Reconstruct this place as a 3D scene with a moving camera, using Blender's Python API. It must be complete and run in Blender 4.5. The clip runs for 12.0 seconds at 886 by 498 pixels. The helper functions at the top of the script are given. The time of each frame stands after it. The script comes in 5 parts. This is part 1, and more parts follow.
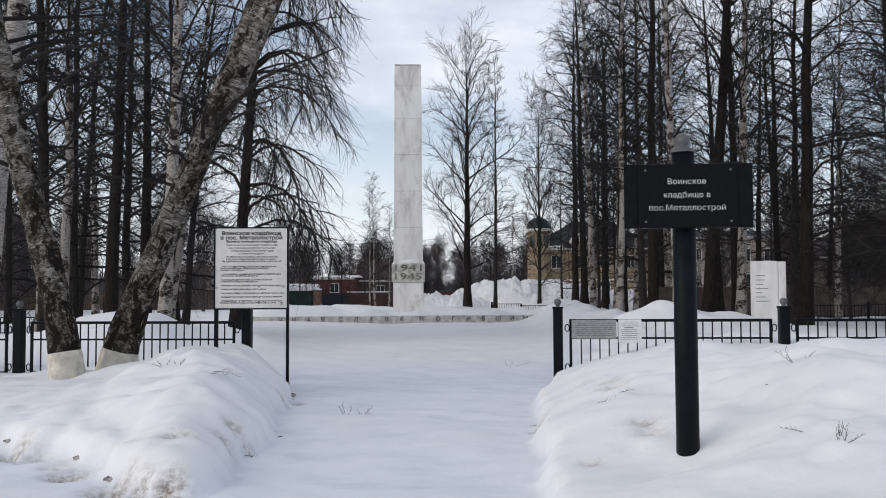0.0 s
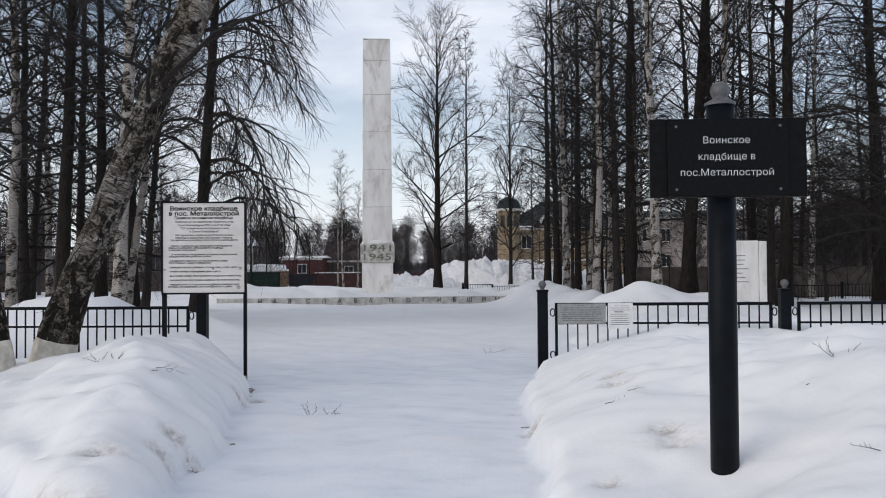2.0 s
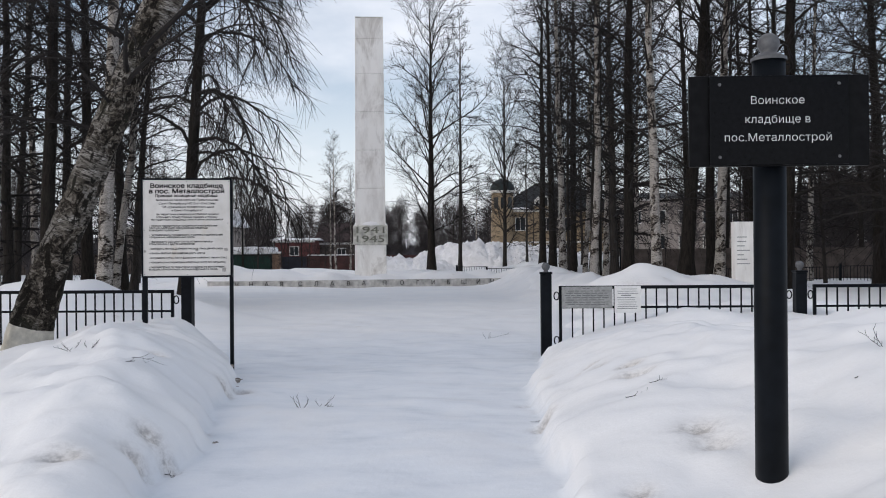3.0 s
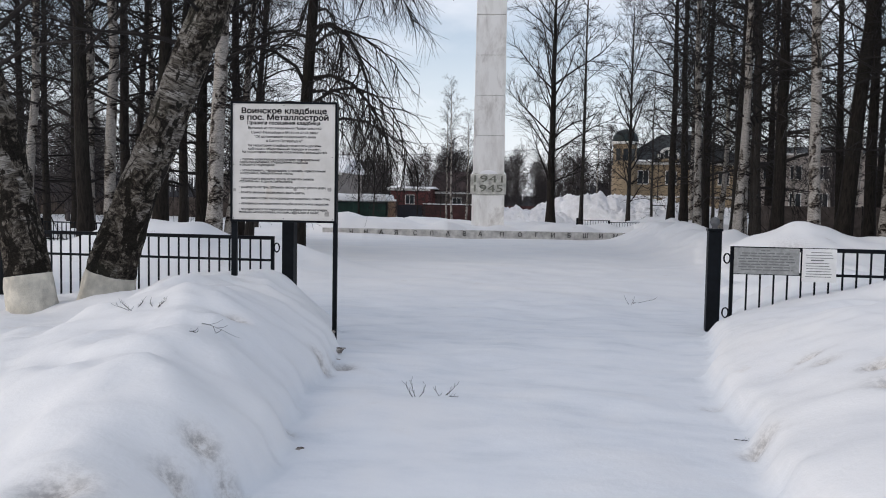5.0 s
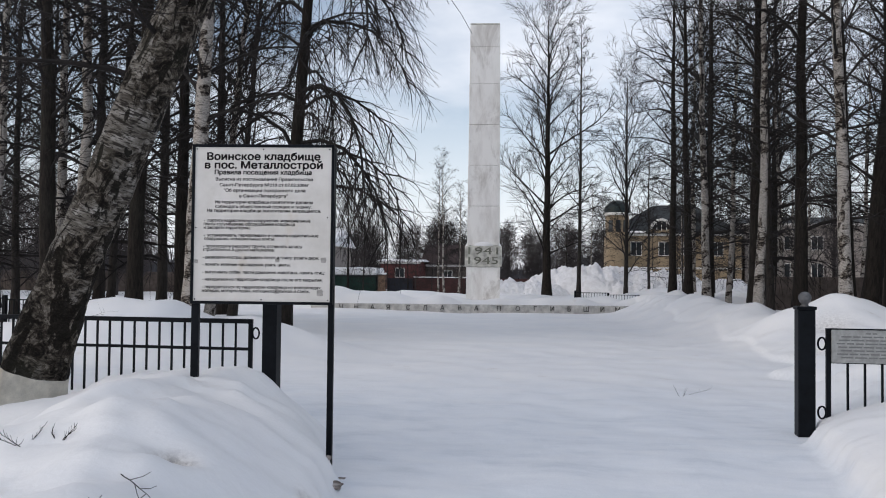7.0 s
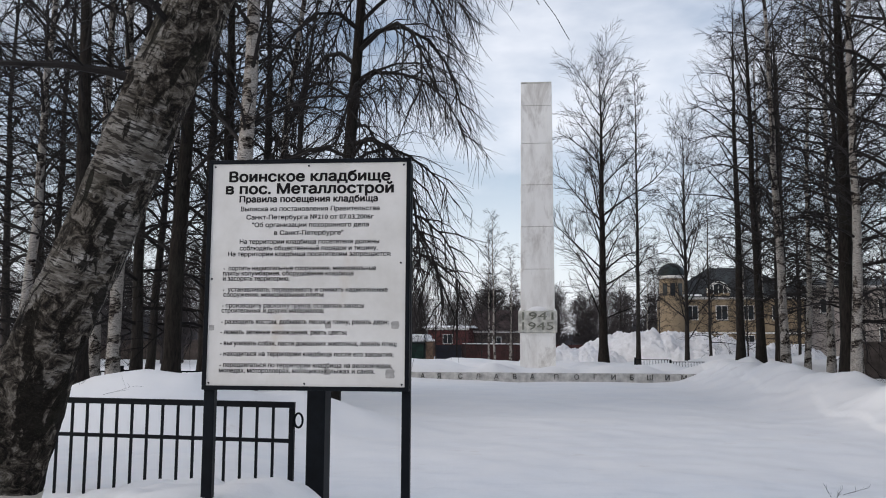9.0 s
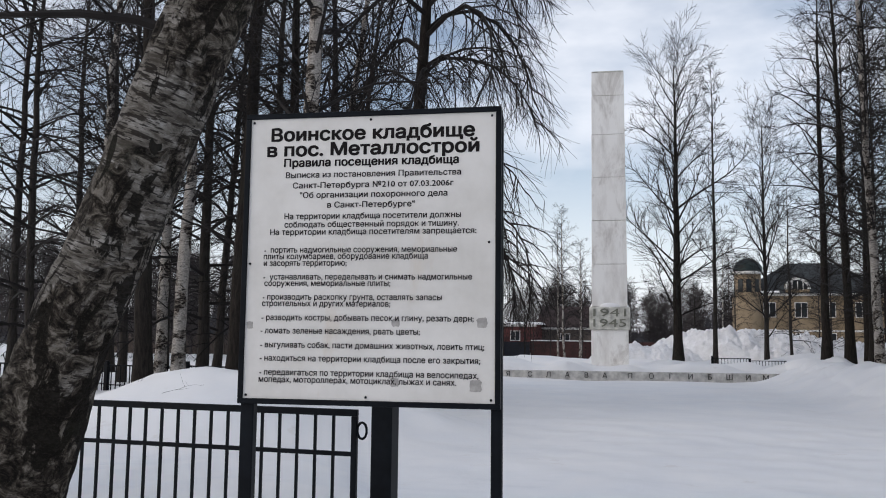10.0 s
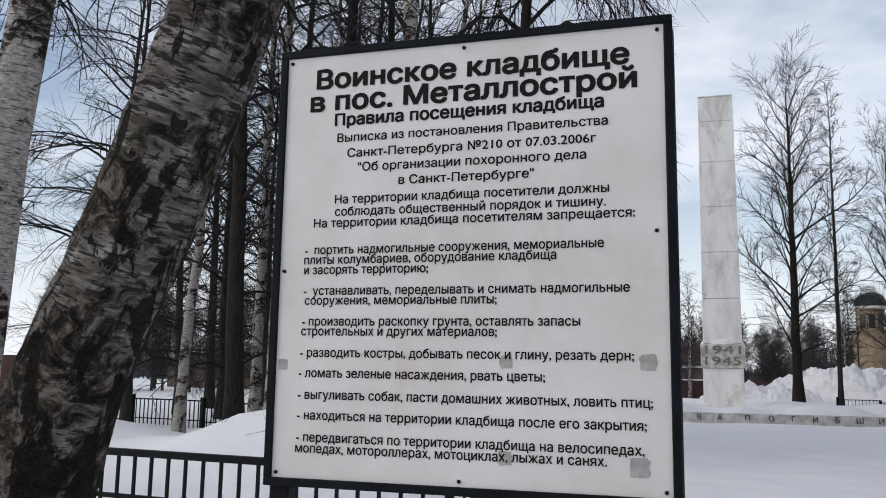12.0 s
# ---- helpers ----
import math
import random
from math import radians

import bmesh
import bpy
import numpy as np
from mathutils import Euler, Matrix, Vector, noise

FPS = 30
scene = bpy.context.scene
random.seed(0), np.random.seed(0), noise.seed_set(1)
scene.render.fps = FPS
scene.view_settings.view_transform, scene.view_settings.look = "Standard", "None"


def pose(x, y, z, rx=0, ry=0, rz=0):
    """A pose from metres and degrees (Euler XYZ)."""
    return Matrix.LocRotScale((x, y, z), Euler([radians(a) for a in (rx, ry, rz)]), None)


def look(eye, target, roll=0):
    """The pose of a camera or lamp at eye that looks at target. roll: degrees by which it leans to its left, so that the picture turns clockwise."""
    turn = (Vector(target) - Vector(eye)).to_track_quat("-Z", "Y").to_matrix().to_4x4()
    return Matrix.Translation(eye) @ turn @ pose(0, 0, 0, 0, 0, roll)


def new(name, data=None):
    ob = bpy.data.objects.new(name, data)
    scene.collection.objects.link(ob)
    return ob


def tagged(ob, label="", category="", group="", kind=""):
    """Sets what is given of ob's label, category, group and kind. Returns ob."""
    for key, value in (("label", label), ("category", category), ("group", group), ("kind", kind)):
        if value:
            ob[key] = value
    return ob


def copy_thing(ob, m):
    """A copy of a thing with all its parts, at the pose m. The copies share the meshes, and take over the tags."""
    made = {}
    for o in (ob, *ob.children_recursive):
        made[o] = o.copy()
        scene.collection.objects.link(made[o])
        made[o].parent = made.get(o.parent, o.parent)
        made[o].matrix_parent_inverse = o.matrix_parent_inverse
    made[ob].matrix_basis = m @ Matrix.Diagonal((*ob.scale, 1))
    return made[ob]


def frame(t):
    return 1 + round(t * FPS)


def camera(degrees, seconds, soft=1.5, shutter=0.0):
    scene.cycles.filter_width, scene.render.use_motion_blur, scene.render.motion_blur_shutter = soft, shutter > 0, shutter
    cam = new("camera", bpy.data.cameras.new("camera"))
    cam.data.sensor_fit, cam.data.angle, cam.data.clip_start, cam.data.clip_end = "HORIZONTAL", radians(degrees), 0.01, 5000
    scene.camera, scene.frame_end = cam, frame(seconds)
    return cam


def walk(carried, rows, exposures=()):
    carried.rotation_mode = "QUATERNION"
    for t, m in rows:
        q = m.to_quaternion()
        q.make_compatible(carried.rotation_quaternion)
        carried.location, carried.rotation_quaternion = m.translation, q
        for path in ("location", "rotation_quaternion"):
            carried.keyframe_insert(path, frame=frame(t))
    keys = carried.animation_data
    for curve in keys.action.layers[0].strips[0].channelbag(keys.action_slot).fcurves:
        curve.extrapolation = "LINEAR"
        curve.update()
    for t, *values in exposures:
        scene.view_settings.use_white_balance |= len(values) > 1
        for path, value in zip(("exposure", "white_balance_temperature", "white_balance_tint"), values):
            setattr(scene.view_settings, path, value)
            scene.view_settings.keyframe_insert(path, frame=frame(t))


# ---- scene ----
cam = camera(55.4, 12.0, soft=1.0)
PATH = [
    (0, (0.942, -0.586, 1.432), (0.788, 1.406, 1.521), -0.3),
    (0.5, (0.889, -0.291, 1.442), (0.743, 1.702, 1.527), -0.5),
    (1, (0.868, 0.03, 1.437), (0.736, 2.024, 1.512), -0.7),
    (1.5, (0.842, 0.276, 1.447), (0.729, 2.272, 1.502), -0.2),
    (2, (0.763, 0.54, 1.447), (0.683, 2.538, 1.489), -0.4),
    (2.5, (0.704, 0.81, 1.439), (0.652, 2.809, 1.465), -0.6),
    (4.5, (0.415, 2.556, 1.413), (0.175, 4.539, 1.313), 1.1),
    (5, (0.258, 3.02, 1.375), (-0.071, 4.99, 1.258), 1.0),
    (5.5, (0.106, 3.485, 1.377), (-0.26, 5.449, 1.278), -0.1),
    (6, (-0.039, 3.946, 1.387), (-0.403, 5.912, 1.334), 0.4),
    (6.5, (-0.236, 4.429, 1.39), (-0.556, 6.403, 1.408), 0.5),
    (7, (-0.366, 4.9, 1.371), (-0.67, 6.876, 1.427), 0.6),
    (9, (-1.026, 6.666, 1.386), (-1.434, 8.612, 1.597), 0.3),
    (9.5, (-1.196, 7.111, 1.397), (-1.654, 9.046, 1.62), 0.0),
    (10, (-1.335, 7.528, 1.405), (-1.895, 9.438, 1.606), 0.6),
    (10.5, (-1.506, 7.918, 1.402), (-2.15, 9.801, 1.6), 0.6),
    (11, (-1.642, 8.221, 1.431), (-2.335, 10.086, 1.641), 0.3),
    (11.5, (-1.706, 8.452, 1.438), (-2.444, 10.294, 1.688), 0.5),
    (12, (-1.742, 8.602, 1.424), (-2.518, 10.423, 1.708), 0.9),
]
walk(cam, [(t, look(eye, target, roll)) for t, eye, target, roll in PATH])
SKY_STRENGTH = 0.10
SKY_CLOUD = (7.5, 7.75, 8.4, 1)
scene.view_settings.exposure = 0.37


# ---- world and light ----
def build_world():
    w = bpy.data.worlds.new("overcast_sky")
    scene.world = w
    w.use_nodes = True
    nt = w.node_tree
    nt.nodes.clear()
    out = nt.nodes.new("ShaderNodeOutputWorld")
    bg = nt.nodes.new("ShaderNodeBackground")
    sky = nt.nodes.new("ShaderNodeTexSky")
    sky.sky_type = "NISHITA"
    sky.sun_disc = False
    sky.sun_elevation = radians(25)
    sky.sun_rotation = radians(236)
    sky.air_density, sky.dust_density, sky.ozone_density = 1.0, 0.8, 1.5
    co = nt.nodes.new("ShaderNodeTexCoord")
    mp = nt.nodes.new("ShaderNodeMapping")
    mp.inputs["Scale"].default_value = (1.0, 1.0, 2.6)
    nz = nt.nodes.new("ShaderNodeTexNoise")
    nz.inputs["Scale"].default_value = 2.3
    nz.inputs["Detail"].default_value = 6
    nz.inputs["Roughness"].default_value = 0.55
    rp = nt.nodes.new("ShaderNodeValToRGB")
    rp.color_ramp.elements[0].position = 0.40
    rp.color_ramp.elements[0].color = (0.16, 0.16, 0.16, 1)
    rp.color_ramp.elements[1].position = 0.70
    rp.color_ramp.elements[1].color = (1, 1, 1, 1)
    mix = nt.nodes.new("ShaderNodeMixRGB")
    mix.inputs["Color2"].default_value = SKY_CLOUD
    nt.links.new(co.outputs["Generated"], mp.inputs["Vector"])
    nt.links.new(mp.outputs["Vector"], nz.inputs["Vector"])
    nt.links.new(nz.outputs["Fac"], rp.inputs["Fac"])
    # the cloud closes to an even haze towards the horizon
    xyz = nt.nodes.new("ShaderNodeSeparateXYZ")
    low = nt.nodes.new("ShaderNodeMapRange")
    for k, v in (("From Min", 0.02), ("From Max", 0.30), ("To Min", 0.9), ("To Max", 0.0)):
        low.inputs[k].default_value = v
    cover = nt.nodes.new("ShaderNodeMath")
    cover.operation = "MAXIMUM"
    nt.links.new(co.outputs["Generated"], xyz.inputs["Vector"])
    nt.links.new(xyz.outputs["Z"], low.inputs["Value"])
    nt.links.new(rp.outputs["Color"], cover.inputs[0])
    nt.links.new(low.outputs["Result"], cover.inputs[1])
    nt.links.new(cover.outputs["Value"], mix.inputs["Fac"])
    nt.links.new(sky.outputs["Color"], mix.inputs["Color1"])
    nt.links.new(mix.outputs["Color"], bg.inputs["Color"])
    bg.inputs["Strength"].default_value = SKY_STRENGTH
    nt.links.new(bg.outputs["Background"], out.inputs["Surface"])
    sun = bpy.data.lights.new("sun", "SUN")
    sun.energy, sun.angle, sun.color = 0.75, radians(50), (1.0, 0.90, 0.80)
    ob = new("sun", sun)
    ob.matrix_world = look((-38, -26, 22), (0, 0, 0))


build_world()


# ---- materials ----
class Nodes:
    """Small helper to wire a Principled material."""

    def __init__(self, name, rough=0.7, metal=0.0, spec=0.5):
        self.m = bpy.data.materials.new(name)
        self.m.use_nodes = True
        self.t = self.m.node_tree
        self.b = self.t.nodes["Principled BSDF"]
        self.b.inputs["Roughness"].default_value = rough
        self.b.inputs["Metallic"].default_value = metal
        self.b.inputs["Specular IOR Level"].default_value = spec
        self.co = self.add("ShaderNodeTexCoord").outputs["Object"]

    def add(self, kind):
        return self.t.nodes.new(kind)

    def link(self, a, b):
        self.t.links.new(a, b)

    def scaled(self, sx, sy, sz):
        mp = self.add("ShaderNodeMapping")
        mp.inputs["Scale"].default_value = (sx, sy, sz)
        self.link(self.co, mp.inputs["Vector"])
        return mp.outputs["Vector"]

    def noise(self, scale, detail=4, rough=0.6, vec=None, dist=0.0):
        n = self.add("ShaderNodeTexNoise")
        n.inputs["Scale"].default_value = scale
        n.inputs["Detail"].default_value = detail
        n.inputs["Roughness"].default_value = rough
        n.inputs["Distortion"].default_value = dist
        self.link(vec or self.co, n.inputs["Vector"])
        return n.outputs["Fac"]

    def ramp(self, fac, stops):
        r = self.add("ShaderNodeValToRGB")
        els = r.color_ramp.elements
        while len(els) < len(stops):
            els.new(0.5)
        for e, (p, c) in zip(els, stops):
            e.position = p
            e.color = (*c, 1) if len(c) == 3 else c
        self.link(fac, r.inputs["Fac"])
        return r.outputs["Color"]

    def mix(self, fac, a, b, mode="MIX"):
        n = self.add("ShaderNodeMixRGB")
        n.blend_type = mode
        for sock, v in ((n.inputs["Fac"], fac), (n.inputs["Color1"], a), (n.inputs["Color2"], b)):
            if isinstance(v, (int, float)):
                sock.default_value = v
            elif isinstance(v, tuple):
                sock.default_value = (*v, 1)
            else:
                self.link(v, sock)
        return n.outputs["Color"]

    def bump(self, height, strength=0.3, distance=0.02, normal=None):
        n = self.add("ShaderNodeBump")
        n.inputs["Strength"].default_value = strength
        n.inputs["Distance"].default_value = distance
        self.link(height, n.inputs["Height"])
        if normal:
            self.link(normal, n.inputs["Normal"])
        return n.outputs["Normal"]

    def done(self, color=None, normal=None, rough=None):
        if color is not None:
            if isinstance(color, tuple):
                self.b.inputs["Base Color"].default_value = (*color, 1)
            else:
                self.link(color, self.b.inputs["Base Color"])
        if normal is not None:
            self.link(normal, self.b.inputs["Normal"])
        if rough is not None:
            self.link(rough, self.b.inputs["Roughness"])
        return self.m


def plain(name, color, rough=0.7, metal=0.0, spread=0.12, scale=6.0, bump=0.15, dist=0.004, spec=0.3):
    n = Nodes(name, rough, metal, spec)
    f = n.noise(scale, 5)
    dark = tuple(c * (1 - spread * 1.6) for c in color)
    light = tuple(min(1, c * (1 + spread)) for c in color)
    fine = n.noise(scale * 12, 3)
    return n.done(n.ramp(f, [(0.3, dark), (0.7, light)]), n.bump(fine, bump, dist))


def snow_material():
    n = Nodes("snow", 0.75, 0.0, 0.3)
    big = n.noise(0.55, 5, 0.6)
    mid = n.noise(2.4, 5, 0.5)
    fine = n.noise(38, 4, 0.7)
    col = n.ramp(big, [(0.3, (0.80, 0.797, 0.807)), (0.7, (0.88, 0.862, 0.848))])
    dirt = n.ramp(n.noise(1.6, 7, 0.68), [(0.62, (0, 0, 0)), (0.80, (0.5, 0.5, 0.5))])
    col = n.mix(dirt, col, (0.56, 0.49, 0.42))
    # the trodden way is greyer, with soft prints and scuffs
    tread = n.add("ShaderNodeAttribute")
    tread.attribute_name = "tread"
    packed = n.ramp(n.noise(1.5, 7, 0.62, n.scaled(1.0, 1.9, 1.0)), [(0.34, (0.81, 0.825, 0.85)), (0.54, (0.76, 0.78, 0.815)), (0.72, (0.66, 0.69, 0.73))])
    col = n.mix(tread.outputs["Fac"], col, packed)
    # earth and grit that show through where the snow was cut or melted
    stain = n.add("ShaderNodeAttribute")
    stain.attribute_name = "stain"
    grit = n.noise(17, 6, 0.7)
    ragged = n.add("ShaderNodeMath")
    ragged.operation = "MULTIPLY"
    n.link(stain.outputs["Fac"], ragged.inputs[0])
    n.link(n.ramp(grit, [(0.36, (0.25, 0.25, 0.25)), (0.6, (1, 1, 1))]), ragged.inputs[1])
    soil = n.ramp(grit, [(0.40, (0.46, 0.37, 0.27)), (0.62, (0.13, 0.098, 0.072))])
    col = n.mix(ragged.outputs["Value"], col, soil)
    n1 = n.bump(mid, 0.18, 0.05)
    n2 = n.bump(n.noise(9, 5, 0.65), 0.22, 0.016, n1)
    n3 = n.bump(fine, 0.25, 0.008, n2)
    return n.done(col, n3)


def heaped_snow_material():
    n = Nodes("heaped_snow", 0.8, 0.0, 0.3)
    f = n.noise(1.2, 7, 0.7)
    col = n.ramp(f, [(0.3, (0.66, 0.65, 0.65)), (0.6, (0.86, 0.85, 0.86))])
    return n.done(col, n.bump(n.noise(3.0, 6, 0.7), 0.7, 0.15))


# dark brown mix that paints dirt and the shade inside snow hollows
def dirt_shade_material():
    n = Nodes("dirt_shade", 0.8, 0.0, 0.3)
    f = n.noise(9, 6, 0.7)
    col = n.ramp(f, [(0.38, (0.07, 0.055, 0.045)), (0.55, (0.30, 0.26, 0.23)), (0.68, (0.62, 0.58, 0.55))])
    return n.done(col, n.bump(n.noise(30, 4), 0.5, 0.02))


def dark_bark(name, a, b):
    n = Nodes(name, 0.9, 0.0, 0.2)
    v = n.scaled(6, 6, 1.2)
    f = n.noise(3.0, 6, 0.7, v, 0.4)
    moss = n.ramp(n.noise(0.7, 4), [(0.5, (0, 0, 0)), (0.75, (0.5, 0.5, 0.5))])
    col = n.mix(moss, n.ramp(f, [(0.3, a), (0.7, b)]), (0.04, 0.042, 0.033))
    n.b.inputs["Specular IOR Level"].default_value = 0.1
    return n.done(col, n.bump(f, 0.7, 0.03))


def birch_bark(name="birch_bark", amount=0.0, relief=0.5):
    n = Nodes(name, 0.8, 0.0, 0.12)
    lent = n.noise(7.0, 4, 0.6, n.scaled(1.3, 1.3, 14))
    patch = n.noise(2.3, 6, 0.56, n.scaled(1.0, 1.0, 1.15), 0.7)
    fine = n.noise(26, 8, 0.8, n.scaled(1, 1, 2.2))
    chips = n.noise(10.0, 10, 0.72, n.scaled(1.0, 1.0, 2.6), 0.5)
    pale = n.ramp(fine, [(0.34, (0.16, 0.142, 0.124)), (0.48, (0.31, 0.28, 0.252)), (0.62, (0.50, 0.465, 0.425))])
    lm = n.ramp(lent, [(0.56, (0, 0, 0)), (0.60, (0.85, 0.85, 0.85))])
    col = n.mix(lm, pale, (0.045, 0.038, 0.033))
    crust = n.ramp(chips, [(0.44, (0.009, 0.007, 0.006)), (0.50, (0.045, 0.036, 0.030)), (0.54, (0.11, 0.092, 0.077)), (0.585, (0.27, 0.24, 0.208))])
    pm = n.ramp(patch, [(0.50 - amount, (0, 0, 0)), (0.54 - amount, (1, 1, 1))])
    col = n.mix(pm, col, crust)
    n1 = n.bump(patch, 0.8 * relief, 0.05)
    n2 = n.bump(chips, 0.9 * relief, 0.03, n1)
    n3 = n.bump(lent, 0.5, 0.010, n2)
    n4 = n.bump(fine, 0.6, 0.008, n3)
    return n.done(col, n4)


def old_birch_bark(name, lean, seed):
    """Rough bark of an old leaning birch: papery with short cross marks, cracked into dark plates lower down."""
    n = Nodes(name, 0.85, 0.0, 0.1)
    tip = n.add("ShaderNodeMapping")
    tip.inputs["Rotation"].default_value = (0, radians(-lean), 0)
    tip.inputs["Location"].default_value = (seed, 0, 0)
    n.link(n.co, tip.inputs["Vector"])
    n.co = tip.outputs["Vector"]
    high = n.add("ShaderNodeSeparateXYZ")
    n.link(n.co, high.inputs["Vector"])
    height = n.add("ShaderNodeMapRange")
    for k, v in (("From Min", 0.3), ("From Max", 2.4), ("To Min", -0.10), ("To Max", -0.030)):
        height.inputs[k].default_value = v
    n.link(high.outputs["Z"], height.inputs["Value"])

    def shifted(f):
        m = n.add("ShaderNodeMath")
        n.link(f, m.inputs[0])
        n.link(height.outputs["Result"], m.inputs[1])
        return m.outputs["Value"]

    broad = n.noise(2.2, 6, 0.6, n.scaled(1.2, 1.2, 0.8), 0.5)
    paper = n.noise(7.0, 8, 0.72, n.scaled(0.8, 0.8, 2.6), 0.4)
    marks = n.noise(12.0, 3, 0.55, n.scaled(1.0, 1.0, 6.0))
    fine = n.noise(48, 6, 0.75, n.scaled(1, 1, 1.8))
    ridge = n.noise(9.0, 10, 0.74, n.scaled(1.1, 1.1, 1.5), 1.0)
    furrow = n.noise(4.6, 7, 0.62, n.scaled(1.5, 1.5, 0.6), 0.7)
    pale = n.ramp(paper, [(0.38, (0.085, 0.073, 0.06)), (0.46, (0.165, 0.147, 0.126)), (0.54, (0.28, 0.255, 0.226)), (0.64, (0.46, 0.43, 0.395))])
    pale = n.mix(n.ramp(marks, [(0.54, (0, 0, 0)), (0.575, (0.92, 0.92, 0.92))]), pale, (0.030, 0.025, 0.021))
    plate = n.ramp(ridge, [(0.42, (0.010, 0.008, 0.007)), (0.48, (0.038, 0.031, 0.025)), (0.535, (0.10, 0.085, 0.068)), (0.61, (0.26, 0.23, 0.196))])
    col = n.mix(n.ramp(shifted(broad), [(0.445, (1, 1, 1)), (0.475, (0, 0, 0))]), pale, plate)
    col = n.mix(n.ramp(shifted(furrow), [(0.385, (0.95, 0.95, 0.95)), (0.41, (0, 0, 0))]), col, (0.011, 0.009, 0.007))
    col = n.mix(n.ramp(fine, [(0.38, (0.35, 0.35, 0.35)), (0.50, (0, 0, 0))]), col, (0.06, 0.051, 0.042))
    moss = n.ramp(n.noise(1.3, 5, 0.6), [(0.54, (0, 0, 0)), (0.70, (0.3, 0.3, 0.3))])
    col = n.mix(moss, col, (0.085, 0.088, 0.062))
    n1 = n.bump(furrow, 0.9, 0.05)
    n2 = n.bump(ridge, 0.9, 0.035, n1)
    n3 = n.bump(paper, 0.6, 0.012, n2)
    return n.done(col, n.bump(fine, 0.6, 0.006, n3))


def concrete_white():
    n = Nodes("white_painted_concrete", 0.8, 0.0, 0.3)
    f = n.noise(0.8, 6, 0.65, n.scaled(1.6, 1.6, 0.5))
    fine = n.noise(14, 4)
    col = n.ramp(f, [(0.32, (0.70, 0.67, 0.635)), (0.55, (0.88, 0.86, 0.83))])
    st = n.ramp(n.noise(0.55, 6, 0.72, n.scaled(1.5, 1.5, 0.6), 0.5), [(0.52, (0, 0, 0)), (0.68, (0.7, 0.7, 0.7))])
    col = n.mix(st, col, (0.42, 0.38, 0.34))
    return n.done(col, n.bump(fine, 0.25, 0.01))


def board_face():
    n = Nodes("white_sign_sheet", 0.45, 0.0, 0.4)
    f = n.noise(3.0, 6, 0.65)
    col = n.ramp(f, [(0.3, (0.56, 0.53, 0.49)), (0.6, (0.68, 0.65, 0.615))])
    rust = n.ramp(n.noise(2.2, 6, 0.7, n.scaled(2.2, 1, 0.5)), [(0.60, (0, 0, 0)), (0.78, (0.5, 0.5, 0.5))])
    col = n.mix(rust, col, (0.55, 0.44, 0.33))
    return n.done(col, n.bump(n.noise(60, 3), 0.05, 0.002))


def brick_like(name, a, b):
    n = Nodes(name, 0.85)
    f = n.noise(0.5, 6, 0.7)
    return n.done(n.ramp(f, [(0.3, a), (0.7, b)]), n.bump(n.noise(10, 3), 0.2, 0.01))


SNOW = snow_material()
HEAPED = heaped_snow_material()
DIRT_SHADE = dirt_shade_material()
BARK_DARK = dark_bark("dark_bark", (0.009, 0.008, 0.007), (0.034, 0.028, 0.024))
BARK_GREY = dark_bark("grey_bark", (0.018, 0.016, 0.014), (0.06, 0.052, 0.047))
BIRCH = birch_bark()
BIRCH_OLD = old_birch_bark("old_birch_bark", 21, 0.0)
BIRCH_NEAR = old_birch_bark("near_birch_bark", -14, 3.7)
TWIG = plain("twig_bark", (0.018, 0.015, 0.014), 0.9, 0, 0.3, 3)
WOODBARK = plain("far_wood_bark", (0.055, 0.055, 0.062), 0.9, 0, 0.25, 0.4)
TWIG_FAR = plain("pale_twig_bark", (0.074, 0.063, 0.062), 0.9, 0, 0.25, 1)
LIME = plain("whitewash", (0.66, 0.61, 0.52), 0.9, 0, 0.2, 7, 0.5, 0.02)
BLACK = plain("black_enamel", (0.006, 0.0075, 0.010), 0.45, 0.0, 0.3, 8, 0.1, 0.002, 0.09)
GRANITE = plain("polished_black_granite", (0.004, 0.004, 0.005), 0.14, 0.0, 0.3, 40, 0.02, 0.001, 0.10)
BACKING = plain("black_backing_sheet", (0.006, 0.006, 0.0065), 0.5, 0.0, 0.3, 20, 0.05, 0.001, 0.10)
INK = plain("black_print", (0.012, 0.010, 0.010), 0.7, 0, 0.1, 20, 0.02, 0.001, 0.1)
ETCH = plain("engraved_white_paint", (0.72, 0.72, 0.72), 0.7, 0, 0.1, 30, 0.05, 0.001)
BOARD = board_face()
PATCH = plain("grey_scuff", (0.36, 0.34, 0.32), 0.8, 0, 0.2, 30, 0.2, 0.002)
CONC = concrete_white()
STONE = plain("weathered_concrete", (0.56, 0.54, 0.51), 0.9, 0, 0.25, 3, 0.4, 0.01)
YEAR = plain("grey_relief_digit", (0.20, 0.20, 0.165), 0.9, 0, 0.3, 3)
BLOCK = plain("grey_cast_block", (0.60, 0.585, 0.53), 0.9, 0, 0.3, 2.5, 0.4, 0.02)
LETTER = plain("dark_concrete_letter", (0.085, 0.08, 0.075), 0.9, 0, 0.25, 6)
STEEL = plain("grey_cap_metal", (0.13, 0.13, 0.135), 0.6, 0.3, 0.2, 20)
PLAQUE = plain("grey_plaque_metal", (0.34, 0.34, 0.33), 0.5, 0.3, 0.2, 15, 0.2, 0.002)
PAPER = plain("white_notice_sheet", (0.74, 0.73, 0.72), 0.6, 0, 0.06, 8)
GREYINK = plain("grey_print", (0.17, 0.17, 0.17), 0.7, 0, 0.1, 9)
